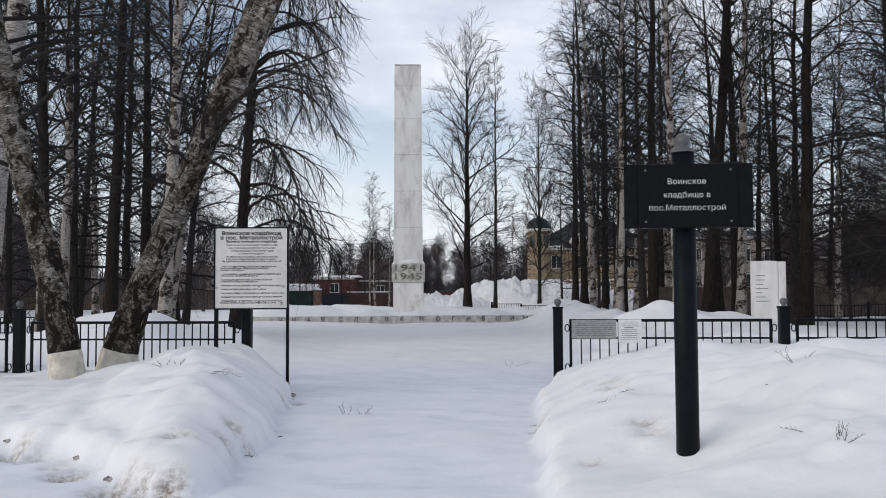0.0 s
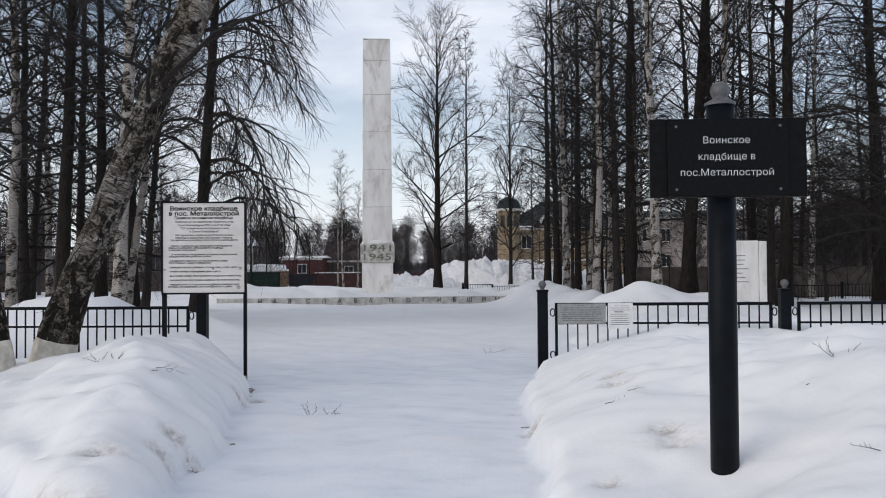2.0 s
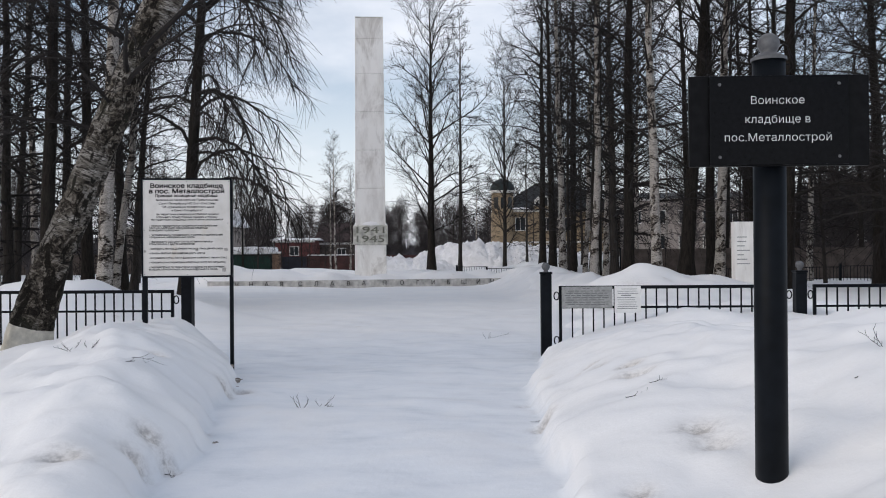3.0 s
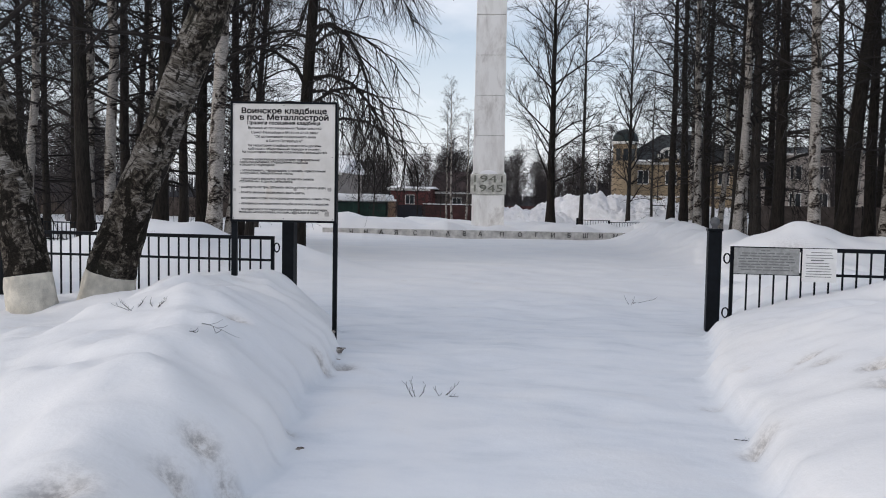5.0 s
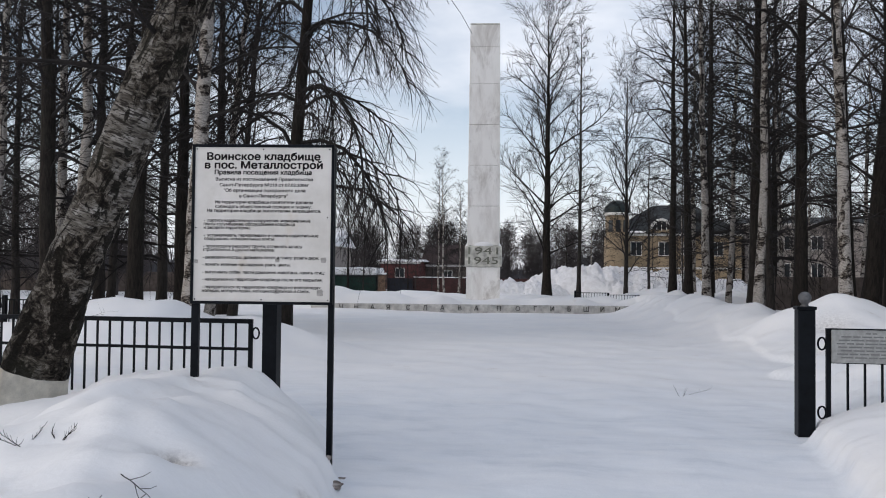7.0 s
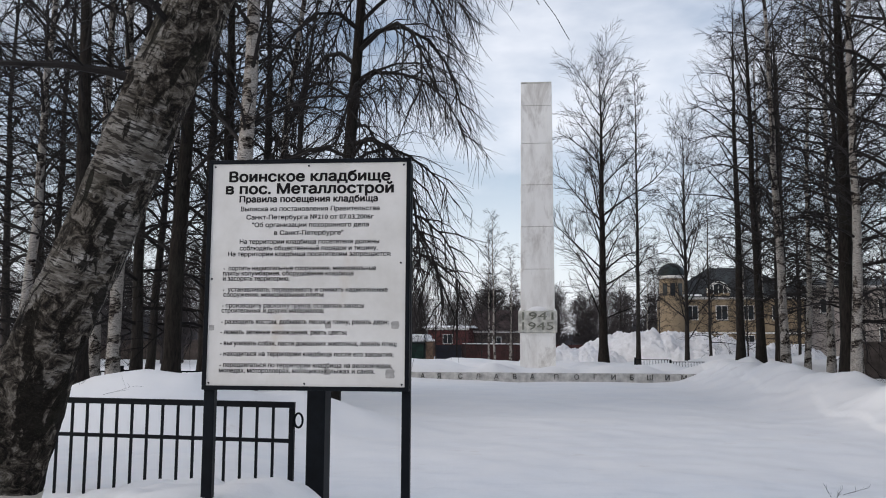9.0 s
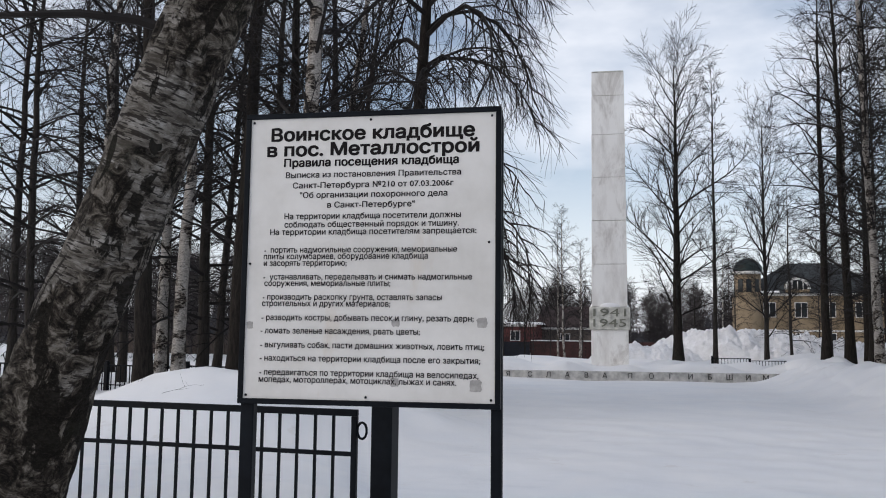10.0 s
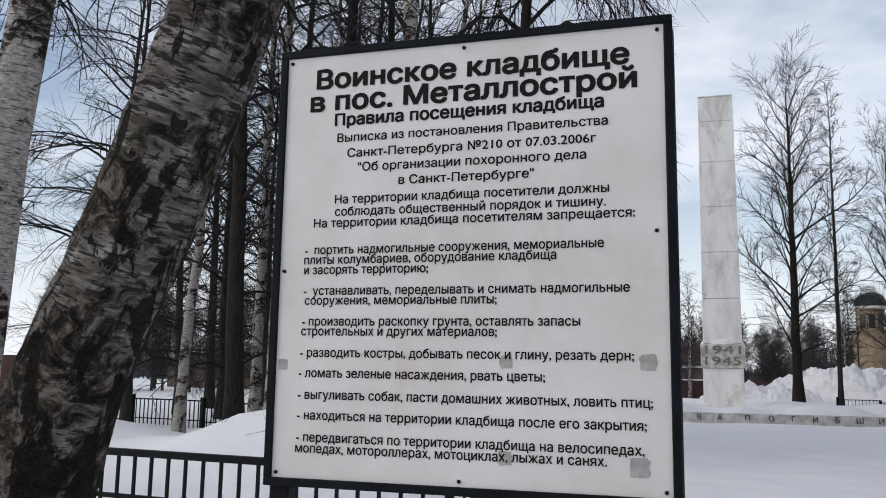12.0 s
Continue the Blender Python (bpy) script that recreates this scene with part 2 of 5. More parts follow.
YELLOW = brick_like("yellow_plaster", (0.19, 0.138, 0.083), (0.29, 0.218, 0.137))
GREYWALL = brick_like("grey_brick_wall", (0.20, 0.17, 0.15), (0.32, 0.28, 0.25))
ROOF = plain("dark_roof_sheet", (0.035, 0.04, 0.042), 0.6, 0, 0.3, 1)
DOME = plain("dark_green_dome_sheet", (0.018, 0.027, 0.026), 0.45, 0.3, 0.3, 1)
REDBROWN = plain("brown_roof_sheet", (0.045, 0.028, 0.026), 0.8, 0, 0.3, 1)
REDROOF = plain("red_roof_sheet", (0.10, 0.030, 0.027), 0.7, 0, 0.3, 1)
MAROON = plain("maroon_fence_sheet", (0.055, 0.022, 0.020), 0.7, 0, 0.3, 1)
GREEN = plain("dark_green_sheet", (0.008, 0.030, 0.022), 0.7, 0, 0.3, 1)
NAVY = plain("dark_blue_gate_sheet", (0.010, 0.012, 0.020), 0.6, 0, 0.3, 1)
PILLAR = plain("brown_brick", (0.20, 0.13, 0.09), 0.9, 0, 0.3, 5)
TRIM = plain("white_trim", (0.68, 0.66, 0.62), 0.7, 0, 0.1, 3)
WOODWALL = plain("weathered_board_wall", (0.10, 0.08, 0.07), 0.9, 0, 0.3, 2)


def pane_glass():
    n = Nodes("window_glass", 0.08, 0.0, 0.6)
    return n.done(n.ramp(n.noise(0.6), [(0.3, (0.015, 0.018, 0.02)), (0.7, (0.04, 0.045, 0.05))]))


GLASS = pane_glass()


# ---- mesh helpers ----
def mesh_of(name, verts, faces, mat, smooth=False):
    me = bpy.data.meshes.new(name)
    me.from_pydata(verts, [], faces)
    if smooth:
        me.shade_smooth()
    me.materials.append(mat)
    return me


def part(name, bm, mat, parent, label=""):
    me = bpy.data.meshes.new(name)
    bm.to_mesh(me)
    bm.free()
    me.materials.append(mat)
    ob = new(name, me)
    ob.parent = parent
    if label:
        ob["label"] = label
    return ob


def part_data(name, me, parent, m=None, label=""):
    ob = new(name, me)
    ob.parent = parent
    if m is not None:
        ob.matrix_basis = m
    if label:
        ob["label"] = label
    return ob


def thing(name, m, label, category, group="", kind=""):
    ob = new(name)
    ob.empty_display_size = 0.2
    ob.matrix_world = m
    return tagged(ob, label, category, group, kind)


def box(x0, x1, y0, y1, z0, z1, bevel=0.0, bm=None):
    out = bm or bmesh.new()
    r = bmesh.ops.create_cube(out, size=1)
    bmesh.ops.transform(out, matrix=Matrix.Translation(((x0 + x1) / 2, (y0 + y1) / 2, (z0 + z1) / 2)) @ Matrix.Diagonal((x1 - x0, y1 - y0, z1 - z0, 1)), verts=r["verts"])
    if bevel:
        es = [e for e in out.edges if all(v in set(r["verts"]) for v in e.verts)]
        bmesh.ops.bevel(out, geom=es, offset=bevel, segments=2, affect="EDGES", profile=0.5)
    return out


def tube(pts, radii, sides, V, F, cap=True, jitter=None):
    """Adds a tapered tube along pts to the lists V, F."""
    base = len(V)
    n = len(pts)
    up = Vector((0.31, 0.87, 0.38))
    for i, p in enumerate(pts):
        d = (pts[min(i + 1, n - 1)] - pts[max(i - 1, 0)])
        d = d.normalized() if d.length > 1e-9 else Vector((0, 0, 1))
        a = d.cross(up)
        if a.length < 0.05:
            a = d.cross(Vector((1, 0, 0)))
        a.normalize()
        b = d.cross(a)
        for k in range(sides):
            t = 2 * math.pi * k / sides
            r = radii[i]
            if jitter:
                r *= jitter(i, t, p)
            V.append(p + a * (r * math.cos(t)) + b * (r * math.sin(t)))
    for i in range(n - 1):
        for k in range(sides):
            k2 = (k + 1) % sides
            F.append((base + i * sides + k, base + i * sides + k2, base + (i + 1) * sides + k2, base + (i + 1) * sides + k))
    if cap and sides > 2:
        F.append(tuple(base + (n - 1) * sides + k for k in range(sides)))


# ---- the snow-covered ground ----
def lattice(seed):
    g = np.random.RandomState(seed)
    return g.rand(256, 256)


LAT = lattice(7)


def vnoise(x, y):
    xi, yi = np.floor(x).astype(int), np.floor(y).astype(int)
    fx, fy = x - xi, y - yi
    fx, fy = fx * fx * (3 - 2 * fx), fy * fy * (3 - 2 * fy)
    a, b = LAT[xi % 256, yi % 256], LAT[(xi + 1) % 256, yi % 256]
    c, d = LAT[xi % 256, (yi + 1) % 256], LAT[(xi + 1) % 256, (yi + 1) % 256]
    return (a * (1 - fx) + b * fx) * (1 - fy) + (c * (1 - fx) + d * fx) * fy - 0.5


def sstep(a, b, v):
    t = np.clip((v - a) / (b - a), 0, 1)
    return t * t * (3 - 2 * t)


# x, y, radius along x, radius along y, height
MOUNDS = [(-8.2, 19.2, 1.5, 1.3, 1.0), (-6.3, 21.0, 1.3, 1.4, 0.55), (-10.8, 18.5, 2.0, 1.6, 0.4), (5.2, 24.5, 1.5, 1.6, 0.72), (4.4, 30.0, 1.3, 3.0, 0.65), (4.0, 36.0, 1.3, 3.5, 0.75), (3.6, 42.0, 1.4, 3.5, 0.8), (7.5, 25.5, 2.0, 2.0, 0.45), (-13.5, 49.0, 3.5, 2.0, 0.5), (-14.5, 21.0, 2.5, 2.0, 0.6), (5.4, 47.0, 2.4, 2.4, 0.6), (3.6, 47.6, 1.3, 1.5, 0.55)]


# pits where earth shows through the snow: x, y, radius, strength
STAINS = [(1.79, 9.05, 0.07, 0.8), (1.99, 8.31, 0.10, 0.8), (1.95, 7.9, 0.15, 0.5), (1.8, 8.72, 0.10, 0.35), (2.0, 6.2, 0.14, 0.5), (2.02, 5.95, 0.16, 0.35), (1.52, 5.5, 0.09, 0.5),
          (-2.1, 8.42, 0.09, 0.9), (-1.43, 6.56, 0.09, 0.6), (-1.41, 6.28, 0.10, 0.5), (-1.6, 5.75, 0.16, 0.5), (-1.58, 9.36, 0.10, 0.7), (-1.67, 9.1, 0.08, 0.6), (-1.36, 7.46, 0.05, 0.8),
          (-3.25, 6.3, 0.16, 0.7), (-3.0, 6.16, 0.13, 0.6), (-2.62, 5.85, 0.12, 0.5), (-2.38, 5.62, 0.17, 1.0), (-1.85, 5.16, 0.17, 0.9), (-1.6, 5.06, 0.12, 0.7), (-1.36, 5.0, 0.14, 0.9), (-1.28, 6.55, 0.07, 0.6), (1.22, 7.75, 0.10, 0.5), (1.15, 8.9, 0.08, 0.3), (4.9, 23.4, 0.5, 0.3), (3.9, 21.0, 0.35, 0.25)]


def bank_edge(x):
    """Where the plough cut the front of the bank beside the trees."""
    return 4.95 + 0.72 * np.clip(-x - 1.3, 0, 5) + 0.2 * vnoise(x * 2.2, x * 0 + 9.1) * 2 + 0.10 * vnoise(x * 6.5, x * 0 + 4.2) * 2


def ground_z(x, y):
    x, y = np.asarray(x, float), np.asarray(y, float)
    z = -0.0175 * np.clip(y - 10, 0, 38)
    fall = np.clip((y - 14) / 6, 0, 1)
    # ploughed banks on both sides of the path
    xl = np.interp(y, [0, 5, 8, 10, 11.5, 13, 16, 20, 50], [-1.0, -1.05, -1.4, -1.72, -2.15, -3.05, -4.8, -6.3, -9.5])
    xr = np.interp(y, [0, 5, 10, 12.5, 15, 20, 45, 50], [1.15, 1.15, 1.2, 1.6, 2.4, 3.3, 3.0, 3.0])
    wob = 0.22 * vnoise(y * 1.3, y * 0.0 + 3.3) * 2
    edge = bank_edge(x)
    crumb = (0.12 * vnoise(y * 4.1, y * 0 + 7.7) + 0.06 * vnoise(y * 9.3, y * 0 + 1.1)) * np.exp(-np.clip(np.minimum(abs(x - xl), abs(x - xr)), 0, 9) / 0.25)
    foot = xl + wob * 0.7 + crumb - x
    left = 0.84 * np.sin(np.clip(foot / 0.95, 0, 1) * math.pi / 2) ** 0.95 + 0.16 * sstep(0, 0.10, foot) * sstep(-0.2, 0.4, y - edge)
    front = 0.62 * sstep(0, 0.2, y - edge) + 0.38 * sstep(0.1, 1.0, y - edge)
    hl = 0.63 + 0.09 * vnoise(x * 0.9, y * 0.8) * 2 + 0.07 * vnoise(x * 2.1 + y * 0.9 + 3, y * 1.9 - x * 0.8) * 2 + 0.045 * vnoise(x * 4.3 - y * 2.1, y * 4.4 + x * 1.9 + 3) * 2 + 0.016 * vnoise(x * 9.3 + y * 3.1, y * 8.4 - x * 3.3) * 2
    hl = hl * np.interp(y, [9.5, 10.8, 12.6], [1.0, 1.1, 0.48]) * np.minimum(np.interp(x, [-7.2, -5.8, -4.6, -3.4], [0.14, 0.38, 0.66, 1.0]), np.interp(x + 0.458 * (y - 1), [-1.2, -0.1, 0.95], [0.40, 0.52, 1.0]))
    off = y - edge - 0.2
    z += left * np.exp(-(off / 0.35) ** 2) * (0.10 * vnoise(x * 3.1 + y, y * 3.7 - x) + 0.07 * vnoise(x * 6.7 - y * 2, y * 7.1 + x * 2 + 4))
    z += left * hl * (0.18 + 0.82 * front) * (1 - 0.65 * fall)
    cut = x - xr + wob * 0.4 + crumb + 1.1 * vnoise(y * 0.75, y * 0 + 5.5) * sstep(14, 18, y)
    right = 0.82 * np.sin(np.clip(cut / np.interp(y, [5, 9, 12, 15], [2.6, 2.1, 1.3, 1.8]), 0, 1) * math.pi / 2) ** 0.92 + 0.18 * sstep(0, 0.12, cut)
    frontr = sstep(1.2, 3.6, y + 0.1 * x)
    hr = 0.70 + 0.16 * vnoise(x * 0.8 + 11, y * 0.8) * 2 + 0.05 * vnoise(x * 1.9 + y * 0.9, y * 1.8 - x * 0.8 + 5) * 2 + 0.03 * vnoise(x * 4.3 - y * 2.0 + 8, y * 4.1 + x * 1.8) * 2 + 0.012 * vnoise(x * 9.1 + y * 3.1, y * 8.2 - x * 3.3) * 2
    hr = hr * np.interp(y, [9, 12.5], [1.0, 0.78]) + (0.35 * vnoise(x * 0.9 + 4, y * 0.9) + 0.22 * vnoise(x * 2.1, y * 1.9 + 8)) * sstep(14, 17, y)
    z += right * hr * frontr * (1 - 0.5 * fall)
    # dip round the sign pole
    z -= 0.29 * np.exp(-((x - 2.17) ** 2 + (y - 5.2) ** 2) / 0.35)
    for mx, my, rx, ry, mh in MOUNDS:
        q = ((x - mx) / rx) ** 2 + ((y - my) / ry) ** 2
        z += mh * np.exp(-q * 0.9) * (1 + 0.25 * vnoise(x * 1.5, y * 1.5))
    # snow heaped on the terrace round the obelisk
    c, s = math.cos(radians(8.6)), math.sin(radians(8.6))
    u, v = (x + 4.07) * c + (y - 47.88) * s, -(x + 4.07) * s + (y - 47.88) * c
    terr = sstep(0.28, 0.9, v) * sstep(0.0, 1.0, u + 10.5) * (1 - sstep(14, 20, v))
    z += terr * (0.60 + 0.25 * vnoise(x * 0.7, y * 0.7) * 2)
    for sx, sy, r, k in STAINS:
        z -= 0.9 * k * r * np.exp(-((x - sx) ** 2 + (y - sy) ** 2) / (0.5 * r * r))
    # rolling and trampling
    near = np.exp(-np.clip(y - 14, 0, 99) / 30)
    z += 0.05 * vnoise(x * 0.5 + 20, y * 0.5) * 2 + (0.045 * vnoise(x * 1.9, y * 1.9 + 30) + 0.012 * vnoise(x * 3.1 + y, y * 2.9 - x) + 0.006 * vnoise(x * 6.3 - y * 2 + 9, y * 5.1 + x * 2)) * near
    return z


def gz(x, y):
    return float(ground_z(np.array([x]), np.array([y]))[0])


def spaced(stops):
    out = []
    for (a, b, step) in stops:
        out += list(np.arange(a, b - 1e-6, step))
    return np.array(out + [stops[-1][1]])


def build_ground():
    xs = spaced([(-2000, -200, 300), (-200, -60, 20), (-60, -20, 2), (-20, -8, 0.4), (-8, -4, 0.1), (-4, 4, 0.05), (4, 8, 0.1), (8, 20, 0.4), (20, 60, 2), (60, 200, 20), (200, 2000, 300)])
    ys = spaced([(-2000, -200, 300), (-200, -20, 20), (-20, -2, 0.8), (-2, 4, 0.1), (4, 12, 0.05), (12, 15, 0.1), (15, 26, 0.15), (26, 64, 0.4), (64, 160, 6), (160, 400, 40), (400, 2000, 300)])
    X, Y = np.meshgrid(xs, ys)
    Z = ground_z(X, Y)
    nx, ny = len(xs), len(ys)
    co = np.stack([X, Y, Z], -1).reshape(-1, 3)
    i = np.arange(nx * ny).reshape(ny, nx)
    f = np.stack([i[:-1, :-1], i[:-1, 1:], i[1:, 1:], i[1:, :-1]], -1).reshape(-1, 4)
    me = mesh_of("ground", co.tolist(), f.tolist(), SNOW, True)
    rise = co[:, 2] + 0.0175 * np.clip(co[:, 1] - 10, 0, 38)
    inside = sstep(-10, -8.5, co[:, 0]) * (1 - sstep(3, 4.5, co[:, 0])) * (1 - sstep(45, 47, co[:, 1]))
    worn = (1 - sstep(0.0, 0.16, rise + 0.10 * vnoise(co[:, 0] * 4, co[:, 1] * 4))) * inside
    worn = worn * (1 - 0.8 * sstep(13, 18, co[:, 1]))
    at = me.attributes.new("tread", "FLOAT", "POINT")
    at.data.foreach_set("value", worn.astype(np.float32))
    soil = np.zeros(len(co))
    for sx, sy, r, k in STAINS:
        soil = np.maximum(soil, k * np.exp(-((co[:, 0] - sx) ** 2 + (co[:, 1] - sy) ** 2) / (0.75 * r * r)) * 1.3)
    me.attributes.new("stain", "FLOAT", "POINT").data.foreach_set("value", np.minimum(soil, 1).astype(np.float32))
    tagged(new("ground", me), "trampled white snow over the path, banks and plaza", "ground", kind="structure")


build_ground()


# ---- trees ----
def grow(seed, H, r0, first, reach, rise, droop, branches, subs, twigs, sway=0.02, bias=None, lean=0.0, bend=0.0, sides=8, twig_r=0.008, taper=0.72):
    """Verts and faces of a bare tree: its trunk, and its branches with twigs."""
    rnd = random.Random(seed)
    tv, tf, cv, cf = [], [], [], []
    n = 16
    pts, rad = [], []
    ox = oy = 0.0
    for i in range(n):
        s = i / (n - 1)
        ox += rnd.uniform(-1, 1) * sway * H / n
        oy += rnd.uniform(-1, 1) * sway * H / n
        pts.append(Vector((ox + lean * s * H + bend * s * s * H, oy, s * H - 0.4 * (i == 0))))
        flare = 1 + 0.45 * max(0, 1 - s * H / 0.7)
        rad.append(max(0.012, r0 * flare * (1 - s) ** 0.8 * (1 - 0.1 * s) + 0.008))
    tube(pts, rad, sides, tv, tf)

    def at(s):
        k = min(n - 2, int(s * (n - 1)))
        f = s * (n - 1) - k
        return pts[k].lerp(pts[k + 1], f), rad[k] * (1 - f) + rad[k + 1] * f

    def shoot(p, d, length, r, segs, drop, level):
        q = [p.copy()]
        dd = d.normalized()
        step = length / segs
        for _ in range(segs):
            dd = (dd + Vector((rnd.uniform(-1, 1), rnd.uniform(-1, 1), rnd.uniform(-1, 1))) * (0.16 if level < 2 else 0.22) + Vector((0, 0, -drop * step))).normalized()
            q.append(q[-1] + dd * step)
        rs = [max(twig_r * 0.55, r * (1 - 0.8 * i / segs)) for i in range(segs + 1)]
        tube(q, rs, 5 if level == 0 else 3, cv, cf, cap=False)
        return q

    az = rnd.uniform(0, 6.28)
    for j in range(branches):
        s = first + (0.985 - first) * (j + rnd.random()) / branches
        p, r = at(s)
        az += 2.4 + rnd.uniform(-0.5, 0.5)
        hd = Vector((math.cos(az), math.sin(az), 0))
        if bias is not None:
            hd = (hd + bias).normalized()
        el = rise + rnd.uniform(-0.25, 0.25) + 0.35 * s
        d = hd * math.cos(el) + Vector((0, 0, math.sin(el)))
        k = (s - first) / (1 - first)
        length = reach * (0.35 + 0.65 * math.sin(min(1, k * 1.25 + 0.25) * math.pi * 0.5)) * (1 - taper * k) * rnd.uniform(0.65, 1.25)
        br = min(r * 0.55, 0.012 + 0.012 * length)
        q = shoot(p, d, length, br, 6, droop, 0)
        for m in range(subs):
            t = 0.18 + 0.8 * (m + rnd.random()) / subs
            a = min(5, int(t * 6))
            pp = q[a].lerp(q[a + 1], t * 6 - a)
            dirn = (q[a + 1] - q[a]).normalized()
            side = dirn.cross(Vector((rnd.uniform(-1, 1), rnd.uniform(-1, 1), rnd.uniform(-1, 1)))).normalized()
            d2 = (dirn * 0.75 + side * rnd.uniform(0.5, 1.0) + Vector((0, 0, 0.12))).normalized()
            l2 = length * (0.5 - 0.3 * t) * rnd.uniform(0.6, 1.3) + 0.18
            q2 = shoot(pp, d2, l2, max(twig_r, br * 0.38), 3, droop * 1.5, 1)
            for _ in range(twigs):
                t2 = rnd.uniform(0.15, 1.0)
                b = min(2, int(t2 * 3))
                p3 = q2[b].lerp(q2[b + 1], t2 * 3 - b)
                dirn2 = (q2[b + 1] - q2[b]).normalized()
                side2 = dirn2.cross(Vector((rnd.uniform(-1, 1), rnd.uniform(-1, 1), rnd.uniform(-1, 1)))).normalized()
                d3 = (dirn2 + side2 * rnd.uniform(0.4, 1.0)).normalized()
                q3 = p3 + (d3 + Vector((0, 0, -droop * 0.5))).normalized() * (l2 * rnd.uniform(0.25, 0.62) + 0.13)
                tube([p3, q3], [twig_r, twig_r * 0.5], 3, cv, cf, False)
    return tv, tf, cv, cf


def tree(name, m, data, bark, twig, label, group=""):
    tv, tf, cv, cf = data
    ob = thing(name, m, label, "tree", group)
    part_data("trunk", mesh_of("trunk", tv, tf, bark, True), ob)
    part_data("crown", mesh_of("crown", cv, cf, twig), ob)
    return ob


def rooted(x, y, turn=0, sc=1.0, tilt=0.0):
    return Matrix.Translation((x, y, gz(x, y) - 0.05)) @ Matrix.Rotation(radians(tilt), 4, "Y") @ Matrix.Rotation(radians(turn), 4, "Z") @ Matrix.Diagonal((sc, sc, sc, 1))


DARK_LABEL = "tall bare tree with dark bark standing in the snow"
BIRCH_LABEL = "bare birch with black-flecked white bark in the snow"
PROTO = {}


def first_tree(kind, x, y, turn, sc, tilt):
    m = rooted(x, y, turn, 1.0, tilt)
    if kind == "alder_a":
        t = tree("dark_tree", m, grow(11, 19, 0.2, 0.13, 5.0, 0.5, 0.19, 44, 7, 6, 0.035, twig_r=0.007), BARK_DARK, TWIG, DARK_LABEL, "dark trees of the grove")
    elif kind == "alder_b":
        t = tree("dark_tree", m, grow(12, 20, 0.22, 0.18, 4.4, 0.65, 0.12, 40, 7, 6, 0.03, twig_r=0.007), BARK_DARK, TWIG, DARK_LABEL, "dark trees of the grove")
    elif kind == "alder_c":
        t = tree("dark_tree", m, grow(13, 17, 0.15, 0.10, 4.8, 0.4, 0.24, 42, 7, 6, 0.05, twig_r=0.007), BARK_GREY, TWIG, DARK_LABEL, "dark trees of the grove")
    elif kind == "birch_a":
        t = tree("birch_tree", m, grow(14, 19, 0.16, 0.2, 3.6, 0.85, 0.24, 36, 7, 6, 0.045, twig_r=0.007), BIRCH, TWIG, BIRCH_LABEL, "birches of the grove")
    elif kind == "birch_b":
        t = tree("birch_tree", m, grow(15, 17, 0.13, 0.18, 3.4, 0.8, 0.30, 36, 7, 6, 0.06, twig_r=0.007), BIRCH, TWIG, BIRCH_LABEL, "birches of the grove")
    else:
        t = tree("young_tree", m, grow(16, 12, 0.07, 0.1, 2.2, 0.4, 0.05, 36, 6, 5, 0.03), BARK_GREY, TWIG, "slim young bare tree among the taller trees", "young trees of the grove")
    t.scale = (sc, sc, sc)
    return t


def plant(kind, x, y, turn=0, sc=1.0, tilt=0.0):
    if kind not in PROTO:
        PROTO[kind] = first_tree(kind, x, y, turn, sc, tilt)
        return PROTO[kind]
    t = copy_thing(PROTO[kind], rooted(x, y, turn, 1.0, tilt))
    t.scale = (sc, sc, sc)
    return t


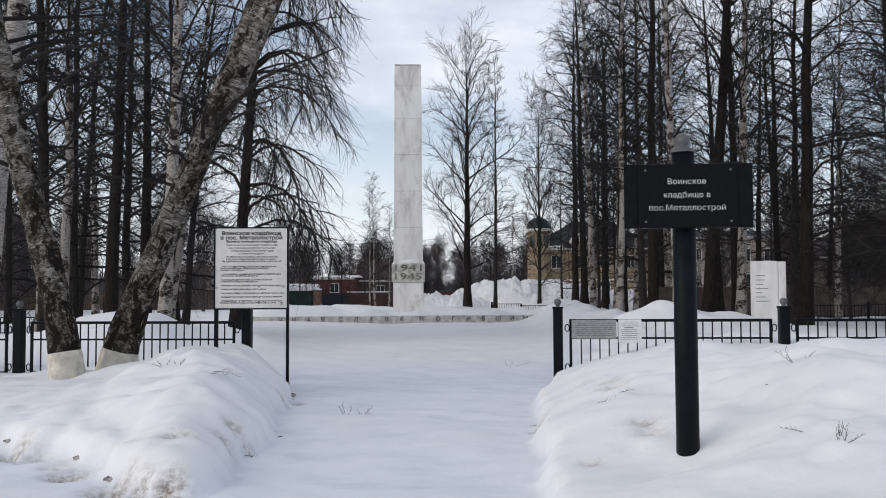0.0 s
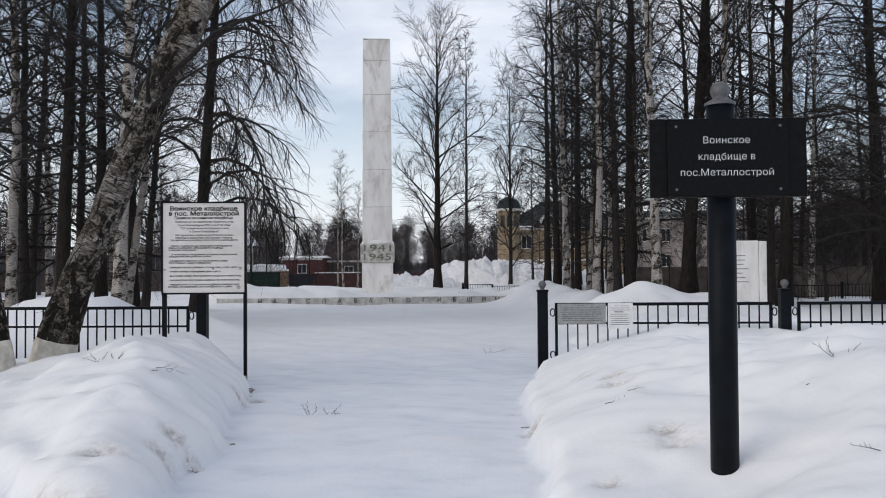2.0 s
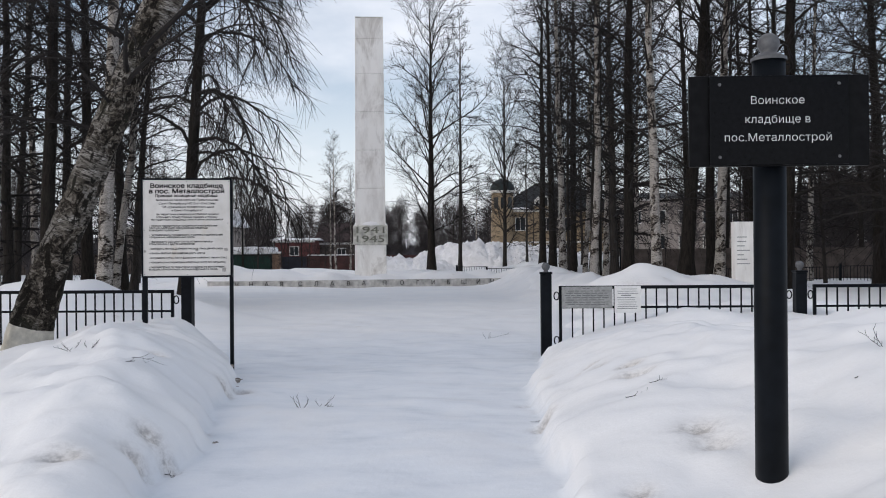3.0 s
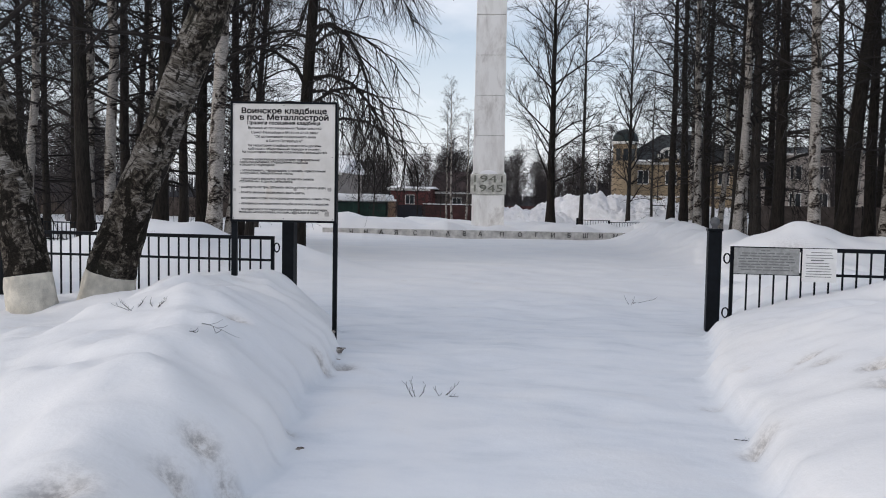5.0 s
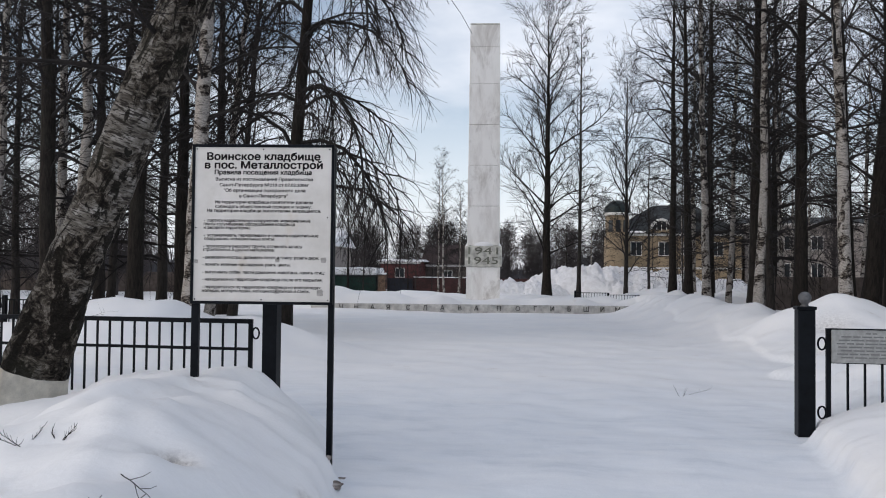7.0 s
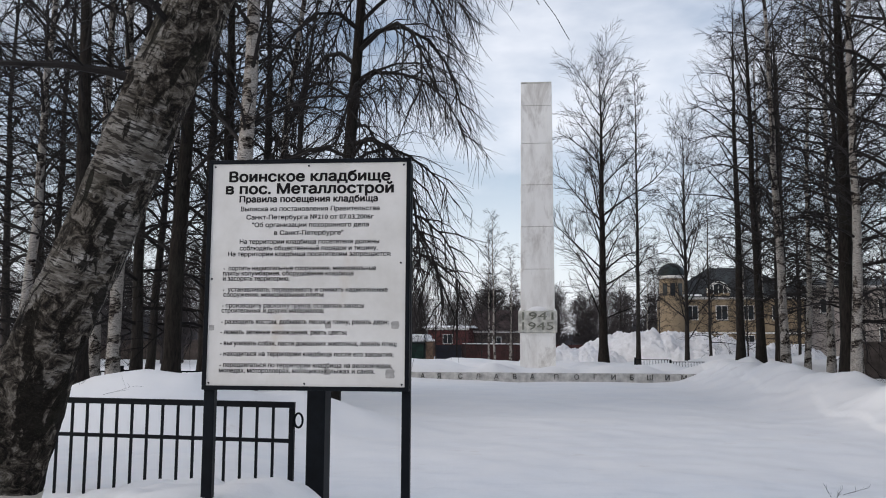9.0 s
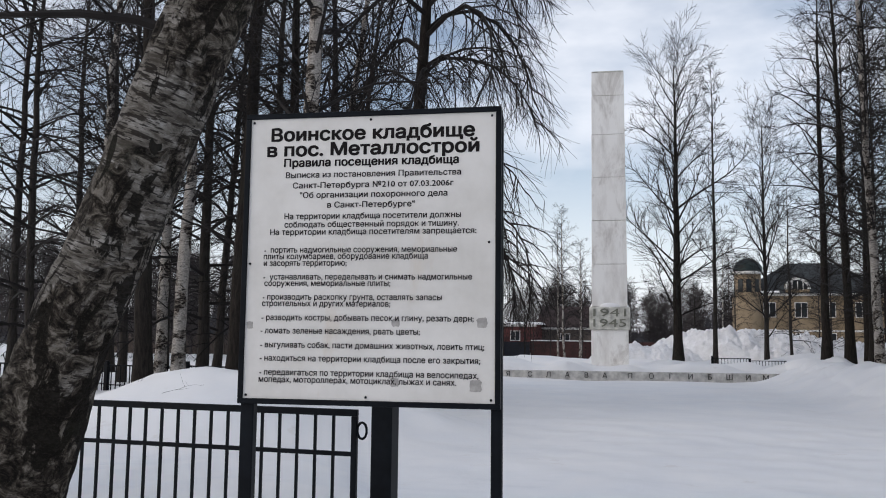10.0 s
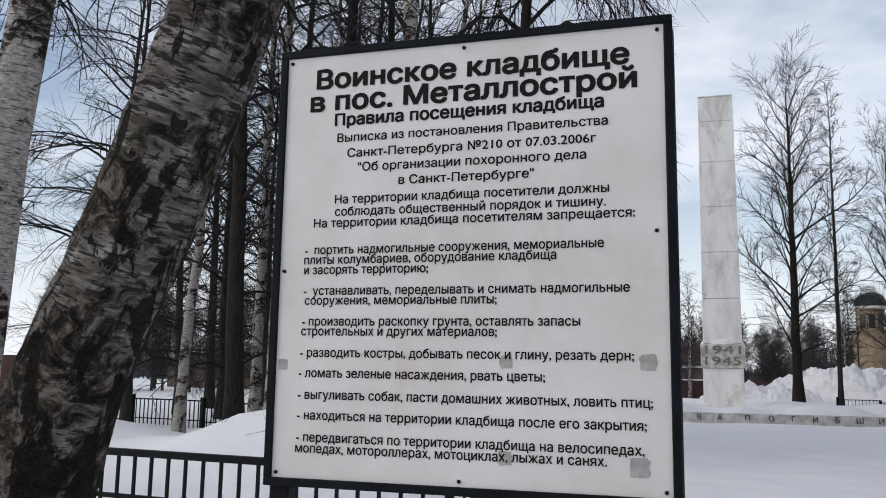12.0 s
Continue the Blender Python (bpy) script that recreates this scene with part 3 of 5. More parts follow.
# trees that stand at known places: kind, x, y, size, tilt to the right in degrees
GROVE = [("alder_b", 8.27, 31.5, 1.15, 5.2), ("birch_a", 6.51, 27.5, 1.0, -1.1), ("alder_a", 6.2, 31.0, 1.0, 0.9), ("birch_b", 4.89, 30.5, 1.0, -0.2), ("alder_b", 5.35, 33.0, 0.95, 1.5), ("birch_a", 5.0, 40.0, 1.05, -1.0), ("alder_a", 5.15, 47.0, 1.0, -0.7), ("alder_b", 5.2, 54.0, 1.0, 0.8), ("birch_a", 9.29, 30.5, 1.1, 2.2), ("alder_a", 11.47, 30.5, 1.2, 2.0), ("alder_b", -12.5, 23.1, 0.9, -1.5), ("alder_b", -11.9, 25.8, 1.0, 2.2), ("alder_c", -14.3, 32.0, 1.15, 1.6), ("alder_b", -12.3, 29.4, 0.95, 0.3), ("birch_a", -8.6, 22.2, 1.15, 2.6), ("birch_a", -8.5, 13.75, 1.35, 6.0), ("alder_c", -19.5, 27.5, 0.95, -0.6), ("alder_c", -22.5, 30.0, 1.05, 1.0), ("birch_b", -16.0, 25.6, 1.05, 1.8), ("alder_c", -24.0, 35.0, 1.1, -1.4), ("alder_c", -20.5, 33.0, 1.0, 0.7), ("alder_c", 7.6, 42.0, 1.05, -0.5), ("alder_a", 14.6, 28.5, 1.0, 0.8), ("alder_b", 16.6, 34.5, 1.0, -0.7), ("alder_c", 18.4, 29.5, 1.1, 0.5), ("young", 5.6, 43.5, 1.2, 0.5), ("birch_a", -15.5, 28.0, 1.0, 0.6), ("birch_b", -13.6, 26.0, 1.25, -0.5), ("alder_c", -15.0, 29.3, 1.15, 0.8), ("alder_c", -16.8, 33.0, 1.0, 4.5), ("birch_b", -11.7, 30.0, 1.1, 5.5), ("alder_c", -13.8, 37.0, 1.1, 5.0), ("alder_c", -21.0, 55.6, 0.9, 4.0), ("alder_c", 13.6, 27.0, 1.0, 0.5), ("alder_a", 15.8, 31.0, 1.0, -1.0), ("alder_c", 12.6, 35.0, 1.05, 1.5), ("birch_a", 17.4, 28.5, 1.0, 1.0), ("alder_c", 19.5, 33.0, 1.0, -0.5), ("alder_b", 10.8, 37.0, 1.0, 0.4), ("young", 14.8, 24.0, 1.0, 2.0), ("young", 12.2, 23.5, 0.9, -2.0), ("birch_b", 6.4, 44.0, 1.0, 0.6), ("alder_c", 7.2, 39.0, 1.0, -0.8), ("alder_a", 6.6, 50.0, 1.0, 0.5), ("birch_a", 7.9, 46.0, 1.05, 1.2), ("birch_a", -17.5, 36.0, 1.0, -1.2)]


def build_grove():
    rnd = random.Random(5)
    for i, (k, x, y, sc, tilt) in enumerate(GROVE):
        plant(k, x, y, rnd.uniform(0, 360) if tilt == 0 else 0, sc, tilt)
    kinds = ["alder_a", "alder_b", "alder_c", "birch_a", "birch_b", "young", "alder_a", "birch_a", "alder_b"]
    taken = [(g[1], g[2]) for g in GROVE]
    count = 0
    while count < 38:
        side = rnd.random() < 0.10
        y = rnd.uniform(21, 60)
        x = rnd.uniform(-12 - y * 0.5, -11 - y * 0.08) if side else rnd.uniform(6.6 + max(0, 30 - y) * 0.4, 11 + y * 0.48)
        if side and y > 50 and x > -20:
            continue
        if 6.2 < x < 11.5 and y < 36:
            continue
        if min((x - a) ** 2 + (y - b) ** 2 for a, b in taken) < 2.6:
            continue
        taken.append((x, y))
        plant(kinds[count % len(kinds)], x, y, rnd.uniform(0, 360), rnd.uniform(0.8, 1.12), rnd.uniform(-2.5, 2.5))
        count += 1


build_grove()
tree("arching_tree", rooted(-8.05, 26.7, 0, 1, 3.9), grow(31, 19, 0.21, 0.16, 5.6, 0.85, 0.62, 54, 15, 9, 0.012, Vector((0.5, -0.1, 0)), twig_r=0.006, taper=0.40), BARK_DARK, TWIG, "tall dark tree with long arching drooping bare branches")
tree("plaza_tree", rooted(-2.05, 62), grow(32, 19.0, 0.31, 0.12, 6.0, 0.72, -0.03, 44, 9, 8, 0.03, twig_r=0.010, taper=0.45), BARK_DARK, TWIG, "broad bare tree behind the white obelisk in snow")
tree("slim_tree", rooted(0.0, 59), grow(33, 17.5, 0.14, 0.10, 2.8, 0.6, -0.03, 38, 6, 5, 0.03, twig_r=0.011), BARK_GREY, TWIG, "slim upright bare tree behind the snowy terrace")
tree("low_tree", rooted(3.35, 66), grow(34, 16, 0.16, 0.1, 4.6, 0.8, 0.0, 40, 8, 7, 0.02, twig_r=0.010, taper=0.5), BARK_GREY, TWIG, "bare spreading tree beside the heap of snow")


def build_leaning_birch(name, x, y, path, radii, fork, seed, label, bark, base, foot, knots=()):
    """A near birch with rough bark, whitewashed at the foot; path is given as x, z, y offsets."""
    ob = thing(name, Matrix.Translation((x, y, base)), label, "tree", "leaning birches at the fence")
    rnd = random.Random(seed)

    def smooth_path(ctrl, rad, n):
        pts, rs = [], []
        for i in range(n):
            t = i / (n - 1) * (len(ctrl) - 1)
            k = min(len(ctrl) - 2, int(t))
            f = t - k
            p0, p1, p2, p3 = (Vector(ctrl[max(0, min(len(ctrl) - 1, k + o))]) for o in (-1, 0, 1, 2))
            pts.append(0.5 * (2 * p1 + (p2 - p0) * f + (2 * p0 - 5 * p1 + 4 * p2 - p3) * f * f + (3 * p1 - p0 - 3 * p2 + p3) * f ** 3))
            rs.append(rad[k] * (1 - f) + rad[k + 1] * f)
        return pts, rs

    def lumps(i, t, p):
        q = Vector((math.cos(t) * 1.3, math.sin(t) * 1.3, p.z * 1.7 + seed))
        return 1 + 0.12 * noise.noise(q) + 0.07 * noise.noise(q * 3.1) + 0.05 * noise.noise(q * 7.0)

    pts, rs = smooth_path(path, radii, 150)
    V, F = [], []
    tube(pts, rs, 40, V, F, True, lumps)
    part_data("trunk", mesh_of("trunk", V, F, bark, True), ob)
    for kz, ka, kr in knots:
        i = min(range(len(pts)), key=lambda j: abs(pts[j].z - kz))
        bm = bmesh.new()
        bmesh.ops.create_icosphere(bm, subdivisions=3, radius=1.0)
        for v in bm.verts:
            v.co *= 1 + 0.35 * noise.noise(v.co * 1.6 + Vector((kz, ka, 0))) + 0.15 * noise.noise(v.co * 5)
        d = Vector((math.cos(ka), math.sin(ka), 0))
        turn = d.to_track_quat("Z", "Y").to_matrix().to_4x4()
        bmesh.ops.transform(bm, matrix=Matrix.Translation(pts[i] + d * rs[i] * 0.93) @ turn @ Matrix.Diagonal((kr * 0.8, kr * 1.1, kr * 0.35, 1)), verts=bm.verts)
        part("knot", bm, BARK_DARK, ob, "dark rough knot in the bark").data.shade_smooth()
    # whitewash round the foot, a skin a few millimetres proud of the bark
    low = [(p, r) for p, r in zip(pts, rs) if p.z < foot]
    V, F = [], []
    tube([p for p, r in low], [r + 0.006 for p, r in low], 40, V, F, False, lumps)
    part_data("whitewash", mesh_of("whitewash", V, F, LIME, True), ob, label="cream whitewash on the foot of the trunk")
    crown_v, crown_f = [], []

    def shoot(p, d, length, r, segs, drop, level):
        q, dd, step = [p.copy()], d.normalized(), length / segs
        for _ in range(segs):
            dd = (dd + Vector((rnd.uniform(-1, 1), rnd.uniform(-1, 1), rnd.uniform(-1, 1))) * 0.15 + Vector((0, 0, -drop * step))).normalized()
            q.append(q[-1] + dd * step)
        tube(q, [max(0.003, r * (1 - 0.82 * i / segs)) for i in range(segs + 1)], 6 if level == 0 else 4 if level == 1 else 3, crown_v, crown_f, False)
        return q

    if fork:
        fp, fr = smooth_path(fork[0], fork[1], 60)
        V, F = [], []
        tube(fp, fr, 28, V, F, True, lumps)
        part_data("stem", mesh_of("stem", V, F, bark, True), ob, label="second forked stem")
    for j in range(34):
        s = 0.42 + 0.57 * (j + rnd.random()) / 34
        i = min(len(pts) - 1, int(s * len(pts)))
        a = rnd.uniform(0, 6.28)
        d = Vector((math.cos(a), math.sin(a), 0.5))
        length = rnd.uniform(1.2, 3.0) * (1.25 - s * 0.6)
        q = shoot(pts[i], d, length, 0.012 + 0.01 * length, 6, 0.16, 0)
        for m in range(7):
            t = rnd.uniform(0.2, 1.0)
            k = min(5, int(t * 6))
            d2 = (q[k + 1] - q[k]).normalized() + Vector((rnd.uniform(-1, 1), rnd.uniform(-1, 1), rnd.uniform(-0.8, 0.6)))
            q2 = shoot(q[k].lerp(q[k + 1], 0.5), d2, length * rnd.uniform(0.2, 0.5), 0.008, 4, 0.35, 1)
            for _ in range(4):
                k2 = rnd.randrange(4)
                d3 = (q2[k2 + 1] - q2[k2]).normalized() + Vector((rnd.uniform(-1, 1), rnd.uniform(-1, 1), rnd.uniform(-1, 0.5)))
                shoot(q2[k2], d3, length * rnd.uniform(0.1, 0.28), 0.004, 3, 0.6, 2)
    part_data("crown", mesh_of("crown", crown_v, crown_f, TWIG), ob)
    return ob


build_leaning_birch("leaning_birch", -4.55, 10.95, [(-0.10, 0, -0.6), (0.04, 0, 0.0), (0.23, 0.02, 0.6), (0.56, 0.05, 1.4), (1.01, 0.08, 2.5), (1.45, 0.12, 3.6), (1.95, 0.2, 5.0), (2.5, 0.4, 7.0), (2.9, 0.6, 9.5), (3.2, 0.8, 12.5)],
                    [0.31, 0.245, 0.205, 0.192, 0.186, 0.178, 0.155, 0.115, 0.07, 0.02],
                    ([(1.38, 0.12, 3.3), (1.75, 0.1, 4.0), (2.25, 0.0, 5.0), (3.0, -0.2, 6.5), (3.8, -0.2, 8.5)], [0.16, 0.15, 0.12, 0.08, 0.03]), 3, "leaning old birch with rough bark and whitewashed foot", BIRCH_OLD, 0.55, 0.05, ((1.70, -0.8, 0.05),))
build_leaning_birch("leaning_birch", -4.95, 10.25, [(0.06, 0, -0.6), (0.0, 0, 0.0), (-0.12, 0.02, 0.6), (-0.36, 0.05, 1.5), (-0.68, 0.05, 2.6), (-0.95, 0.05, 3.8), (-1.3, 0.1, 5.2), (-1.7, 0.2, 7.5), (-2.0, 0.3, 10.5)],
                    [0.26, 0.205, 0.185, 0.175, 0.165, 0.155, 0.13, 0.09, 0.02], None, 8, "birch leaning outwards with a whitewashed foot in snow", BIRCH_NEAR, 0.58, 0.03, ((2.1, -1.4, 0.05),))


# ---- lettering ----
def outlines(body):
    """The closed outlines of a line of writing, grouped letter by letter."""
    cu = bpy.data.curves.new("lettering", "FONT")
    cu.body, cu.size, cu.resolution_u, cu.fill_mode = body, 1.0, 2, "NONE"
    ob = bpy.data.objects.new("lettering", cu)
    scene.collection.objects.link(ob)
    bpy.context.view_layer.update()
    src = bpy.data.meshes.new_from_object(ob.evaluated_get(bpy.context.evaluated_depsgraph_get()))
    bpy.data.objects.remove(ob)
    loops, cur = [], []
    for e in src.edges:
        a, b = e.vertices
        cur.append((src.vertices[a].co.x, src.vertices[a].co.y))
        if b < a:
            loops.append(cur)
            cur = []
    bpy.data.meshes.remove(src)
    spans = sorted(((min(p[0] for p in l), max(p[0] for p in l), l) for l in loops), key=lambda q: (q[0], q[1]))
    glyphs = []
    for lo, hi, l in spans:
        if glyphs and lo < glyphs[-1][1] - 0.3 * (hi - lo):
            glyphs[-1][1] = max(hi, glyphs[-1][1])
            glyphs[-1][2].append(l)
        else:
            glyphs.append([lo, hi, [l]])
    return [g[2] for g in glyphs]


def signed_area(p):
    return 0.5 * sum(p[k - 1][0] * p[k][1] - p[k][0] * p[k - 1][1] for k in range(len(p)))


def thicken(loops, bold):
    sign = 1 if signed_area(max(loops, key=lambda p: abs(signed_area(p)))) > 0 else -1
    out = []
    for p in loops:
        q = []
        for k in range(len(p)):
            dx, dy = p[(k + 1) % len(p)][0] - p[k - 1][0], p[(k + 1) % len(p)][1] - p[k - 1][1]
            d = math.hypot(dx, dy) or 1
            q.append((p[k][0] + sign * dy / d * bold, p[k][1] - sign * dx / d * bold))
        out.append(q)
    return out


def fill_strips(loops):
    """Covers the inside of outlines that may cross one another with level strips."""
    edges = [(p[k - 1], p[k]) for p in loops for k in range(len(p)) if abs(p[k - 1][1] - p[k][1]) > 1e-7]
    ys = sorted(v[1] for p in loops for v in p)
    cuts = [ys[0]]
    for y in ys:
        if y - cuts[-1] > 0.006:
            cuts.append(y)
    V, F = [], []
    for y0, y1 in zip(cuts, cuts[1:]):
        ym = (y0 + y1) / 2
        hits = []
        for a, b in edges:
            if (a[1] <= ym) != (b[1] <= ym):
                g = (b[0] - a[0]) / (b[1] - a[1])
                lo, hi = min(a[0], b[0]), max(a[0], b[0])
                hits.append((a[0] + g * (ym - a[1]), 1 if b[1] > a[1] else -1, min(hi, max(lo, a[0] + g * (y0 - a[1]))), min(hi, max(lo, a[0] + g * (y1 - a[1])))))
        hits.sort()
        wind, start = 0, None
        for x, w, xa, xb in hits:
            if wind == 0:
                start = (xa, xb)
            wind += w
            if wind == 0:
                k = len(V)
                V += [(start[0], y0), (xa, y0), (xb, y1), (start[1], y1)]
                F.append((k, k + 1, k + 2, k + 3))
    return V, F


def lettering(body, parent, m, height, width, mat, depth=0.0, name="lettering", bold=0.0, each=False):
    """A line of writing in x and z, its middle at the origin; with each, every letter is a part of its own."""
    glyphs = [thicken(g, bold) if bold else g for g in outlines(body)]
    xs = [p[0] for g in glyphs for l in g for p in l]
    lo, hi = min(xs), max(xs)
    sz = height / 0.729
    sx = width / (hi - lo) if width else sz
    allv, allf = [], []
    for g in glyphs:
        V, F = fill_strips(g)
        verts = [((x - (lo + hi) / 2) * sx, -depth, (y - 0.27) * sz) for x, y in V]
        faces = list(F)
        if depth:
            for l in g:
                b, n = len(verts), len(l)
                for x, y in l:
                    verts += [((x - (lo + hi) / 2) * sx, -depth, (y - 0.27) * sz), ((x - (lo + hi) / 2) * sx, 0.004, (y - 0.27) * sz)]
                faces += [(b + 2 * k, b + 2 * k + 1, b + 2 * ((k + 1) % n) + 1, b + 2 * ((k + 1) % n)) for k in range(n)]
        if each:
            part_data("letter", mesh_of("letter", verts, faces, mat), parent, m)
        else:
            b = len(allv)
            allv += verts
            allf += [tuple(i + b for i in f) for f in faces]
    if not each:
        return tagged(part_data(name, mesh_of(name, allv, allf, mat), parent, m), kind="stuff")


# ---- the rules board ----
RULES = [
    ("Воинское кладбище", 0.086, 0.919, 0.985, 0.050), ("в пос. Металлострой", 0.070, 0.936, 0.926, 0.050),
    ("Правила посещения кладбища", 0.143, 0.856, 0.878, 0.031), ("Выписка из постановления Правительства", 0.152, 0.865, 0.832, 0.0222),
    ("Санкт-Петербурга №210 от 07.03.2006г", 0.182, 0.836, 0.792, 0.0222), ("\"Об организации похоронного дела", 0.213, 0.812, 0.755, 0.0222),
    ("в Санкт-Петербурге\"", 0.328, 0.683, 0.717, 0.0222), ("На территории кладбища посетители должны", 0.151, 0.866, 0.675, 0.0222),
    ("соблюдать общественный порядок и тишину.", 0.152, 0.858, 0.644, 0.0222), ("На территории кладбища посетителям запрещается:", 0.093, 0.926, 0.616, 0.0222),
    ("-  портить надмогильные сооружения, мемориальные", 0.071, 0.852, 0.549, 0.0222), ("плиты колумбариев, оборудование кладбища", 0.069, 0.738, 0.5245, 0.0222),
    ("и засорять территорию;", 0.070, 0.413, 0.4995, 0.0222), ("-  устанавливать, переделывать и снимать надмогильные", 0.071, 0.911, 0.448, 0.0222),
    ("сооружения, мемориальные плиты;", 0.075, 0.591, 0.424, 0.0222), ("- производить раскопку грунта, оставлять запасы", 0.070, 0.794, 0.373, 0.0222),
    ("строительных и других материалов;", 0.068, 0.592, 0.349, 0.0222), ("- разводить костры, добывать песок и глину, резать дерн;", 0.068, 0.918, 0.297, 0.0222),
    ("- ломать зеленые насаждения, рвать цветы;", 0.066, 0.710, 0.248, 0.0222), ("- выгуливать собак, пасти домашних животных, ловить птиц;", 0.066, 0.959, 0.196, 0.0222),
    ("- находиться на территории кладбища после его закрытия;", 0.066, 0.944, 0.147, 0.0222), ("- передвигаться по территории кладбища на велосипедах,", 0.066, 0.938, 0.095, 0.0222),
    ("мопедах, мотороллерах, мотоциклах, лыжах и санях.", 0.064, 0.853, 0.069, 0.0222)]


def disc(r, depth, mat_m=None):
    bm = bmesh.new()
    bmesh.ops.create_cone(bm, segments=12, radius1=r, radius2=r * 0.75, depth=depth, cap_ends=True)
    bmesh.ops.rotate(bm, verts=bm.verts, matrix=Matrix.Rotation(radians(90), 3, "X"))
    return bm


def build_rules_board():
    a, b = Vector((-2.950, 10.391, 0)), Vector((-2.008, 10.499, 0))
    w = (b - a).length
    h = 1.062
    ang = math.degrees(math.atan2(b.y - a.y, b.x - a.x))
    ob = thing("rules_board", pose(a.x, a.y, 1.16, 0, 0, ang), "white notice board with black Russian rules on two legs", "notice board")
    part("panel", box(0, w, 0, 0.006, 0, h), BOARD, ob)
    f = 0.020
    for n, bm in (("frame_rail", box(-f, w + f, -0.008, 0.03, h, h + f, 0.003)), ("frame_rail", box(-f, w + f, -0.008, 0.03, -f, 0, 0.003)),
                  ("frame_stile", box(-f, 0, -0.008, 0.03, 0, h, 0.003)), ("frame_stile", box(w, w + f, -0.008, 0.03, 0, h, 0.003))):
        part(n, bm, BLACK, ob)
    gl, gr = gz(a.x, a.y + 0.03) - 1.16 - 0.3, gz(b.x, b.y) - 1.16 - 0.3
    part("leg", box(-f - 0.002, 0.03, 0.032, 0.075, gl, h, 0.004), BLACK, ob)
    part("leg", box(w - 0.018, w + f + 0.002, 0.032, 0.075, gr, h, 0.004), BLACK, ob)
    ku, kv = w, h / 1.053
    for body, u0, u1, v, cap in RULES:
        lettering(body, ob, pose((u0 + u1) / 2 * ku, -0.0015, v * kv), cap * kv, (u1 - u0) * ku, INK, bold=0.036 if cap > 0.03 else 0.018, each=cap > 0.025)
    for u, v in ((0.012, 0.012), (0.5, 0.012), (0.985, 0.012), (0.012, 0.5), (0.975, 0.575), (0.012, 1.04), (0.5, 1.04), (0.985, 1.04)):
        o = part("screw", disc(0.005, 0.006), BLACK, ob)
        o.matrix_basis = pose(u * ku, -0.002, v * kv)
    rnd = random.Random(4)
    for u, v, r in ((0.615, 0.283, 0.016), (0.949, 0.284, 0.020), (0.614, 0.068, 0.017), (0.926, 0.062, 0.024), (0.020, 0.27, 0.014)):
        bm = bmesh.new()
        vs = [bm.verts.new((math.copysign(abs(math.cos(t)) ** 0.5, math.cos(t)) * r * rnd.uniform(0.8, 1.1), 0, math.copysign(abs(math.sin(t)) ** 0.5, math.sin(t)) * r * rnd.uniform(0.8, 1.1))) for t in [k * math.pi / 8 for k in range(16)]]
        bm.faces.new(vs)
        r2 = bmesh.ops.extrude_face_region(bm, geom=bm.faces[:])
        bmesh.ops.translate(bm, verts=[g for g in r2["geom"] if isinstance(g, bmesh.types.BMVert)], vec=(0, -0.001, 0))
        o = part("scuff", bm, PATCH, ob, "grey scuffed patch")
        o.matrix_basis = pose(u * ku, 0.0, v * kv)


build_rules_board()


# ---- the black name sign on its pole ----
def build_name_sign():
    x0, x1, y, z0, z1 = 1.759, 2.645, 5.415, 1.832, 2.284
    xc = 2.19
    ob = thing("name_sign", pose(xc, y + 0.10, 0), "black name sign with white Russian letters on a thick pole", "sign")
    bm = bmesh.new()
    bmesh.ops.create_cone(bm, segments=40, radius1=0.080, radius2=0.080, depth=2.78, cap_ends=True)
    bmesh.ops.translate(bm, verts=bm.verts, vec=(0, 0, 2.38 - 1.39))
    pole = part("pole", bm, BLACK, ob)
    pole.data.shade_smooth()
    V, F = [], []
    prof = [(0.088, 2.375), (0.088, 2.392), (0.070, 2.402), (0.046, 2.415), (0.040, 2.424), (0.046, 2.434), (0.053, 2.450), (0.055, 2.466), (0.051, 2.485), (0.041, 2.502), (0.024, 2.514), (0.006, 2.518)]
    tube([Vector((0, 0, z)) for r, z in prof], [r for r, z in prof], 28, V, F)
    part_data("cap", mesh_of("cap", V, F, STEEL, True), ob, label="grey rounded pole cap")
    part("backing", box(x0 - xc, x1 - xc, -0.105, -0.081, z0, z1, 0.004), BACKING, ob)
    face = part("plate", box(-0.335, 0.345, -0.122, -0.106, z0 + 0.006, z1 - 0.004, 0.003), GRANITE, ob, "polished black plate")
    for body, cx, w, z, cap in (("Воинское", 0.000, 0.262, 0.332, 0.040), ("кладбище в", 0.0, 0.318, 0.238, 0.040), ("пос.Металлострой", 0.0, 0.522, 0.148, 0.040)):
        lettering(body, ob, pose(cx, -0.1228, z0 + z - 0.01), cap, w, ETCH, bold=-0.012, each=True)
    for sx in (-0.285, 0.30):
        for sz in (0.045, 0.405):
            o = part("screw", disc(0.009, 0.008), STEEL, ob)
            o.matrix_basis = pose(sx, -0.124, z0 + sz)


build_name_sign()


# ---- the iron fence and gateposts ----
def ring_mesh(r, t):
    V, F = [], []
    pts = [Vector((r * 0.62 * math.cos(a), 0, r * math.sin(a))) for a in [2 * math.pi * k / 16 for k in range(17)]]
    tube(pts, [t] * 17, 6, V, F, False)
    return mesh_of("ring", V, F, BLACK, True)


RING = ring_mesh(0.055, 0.009)


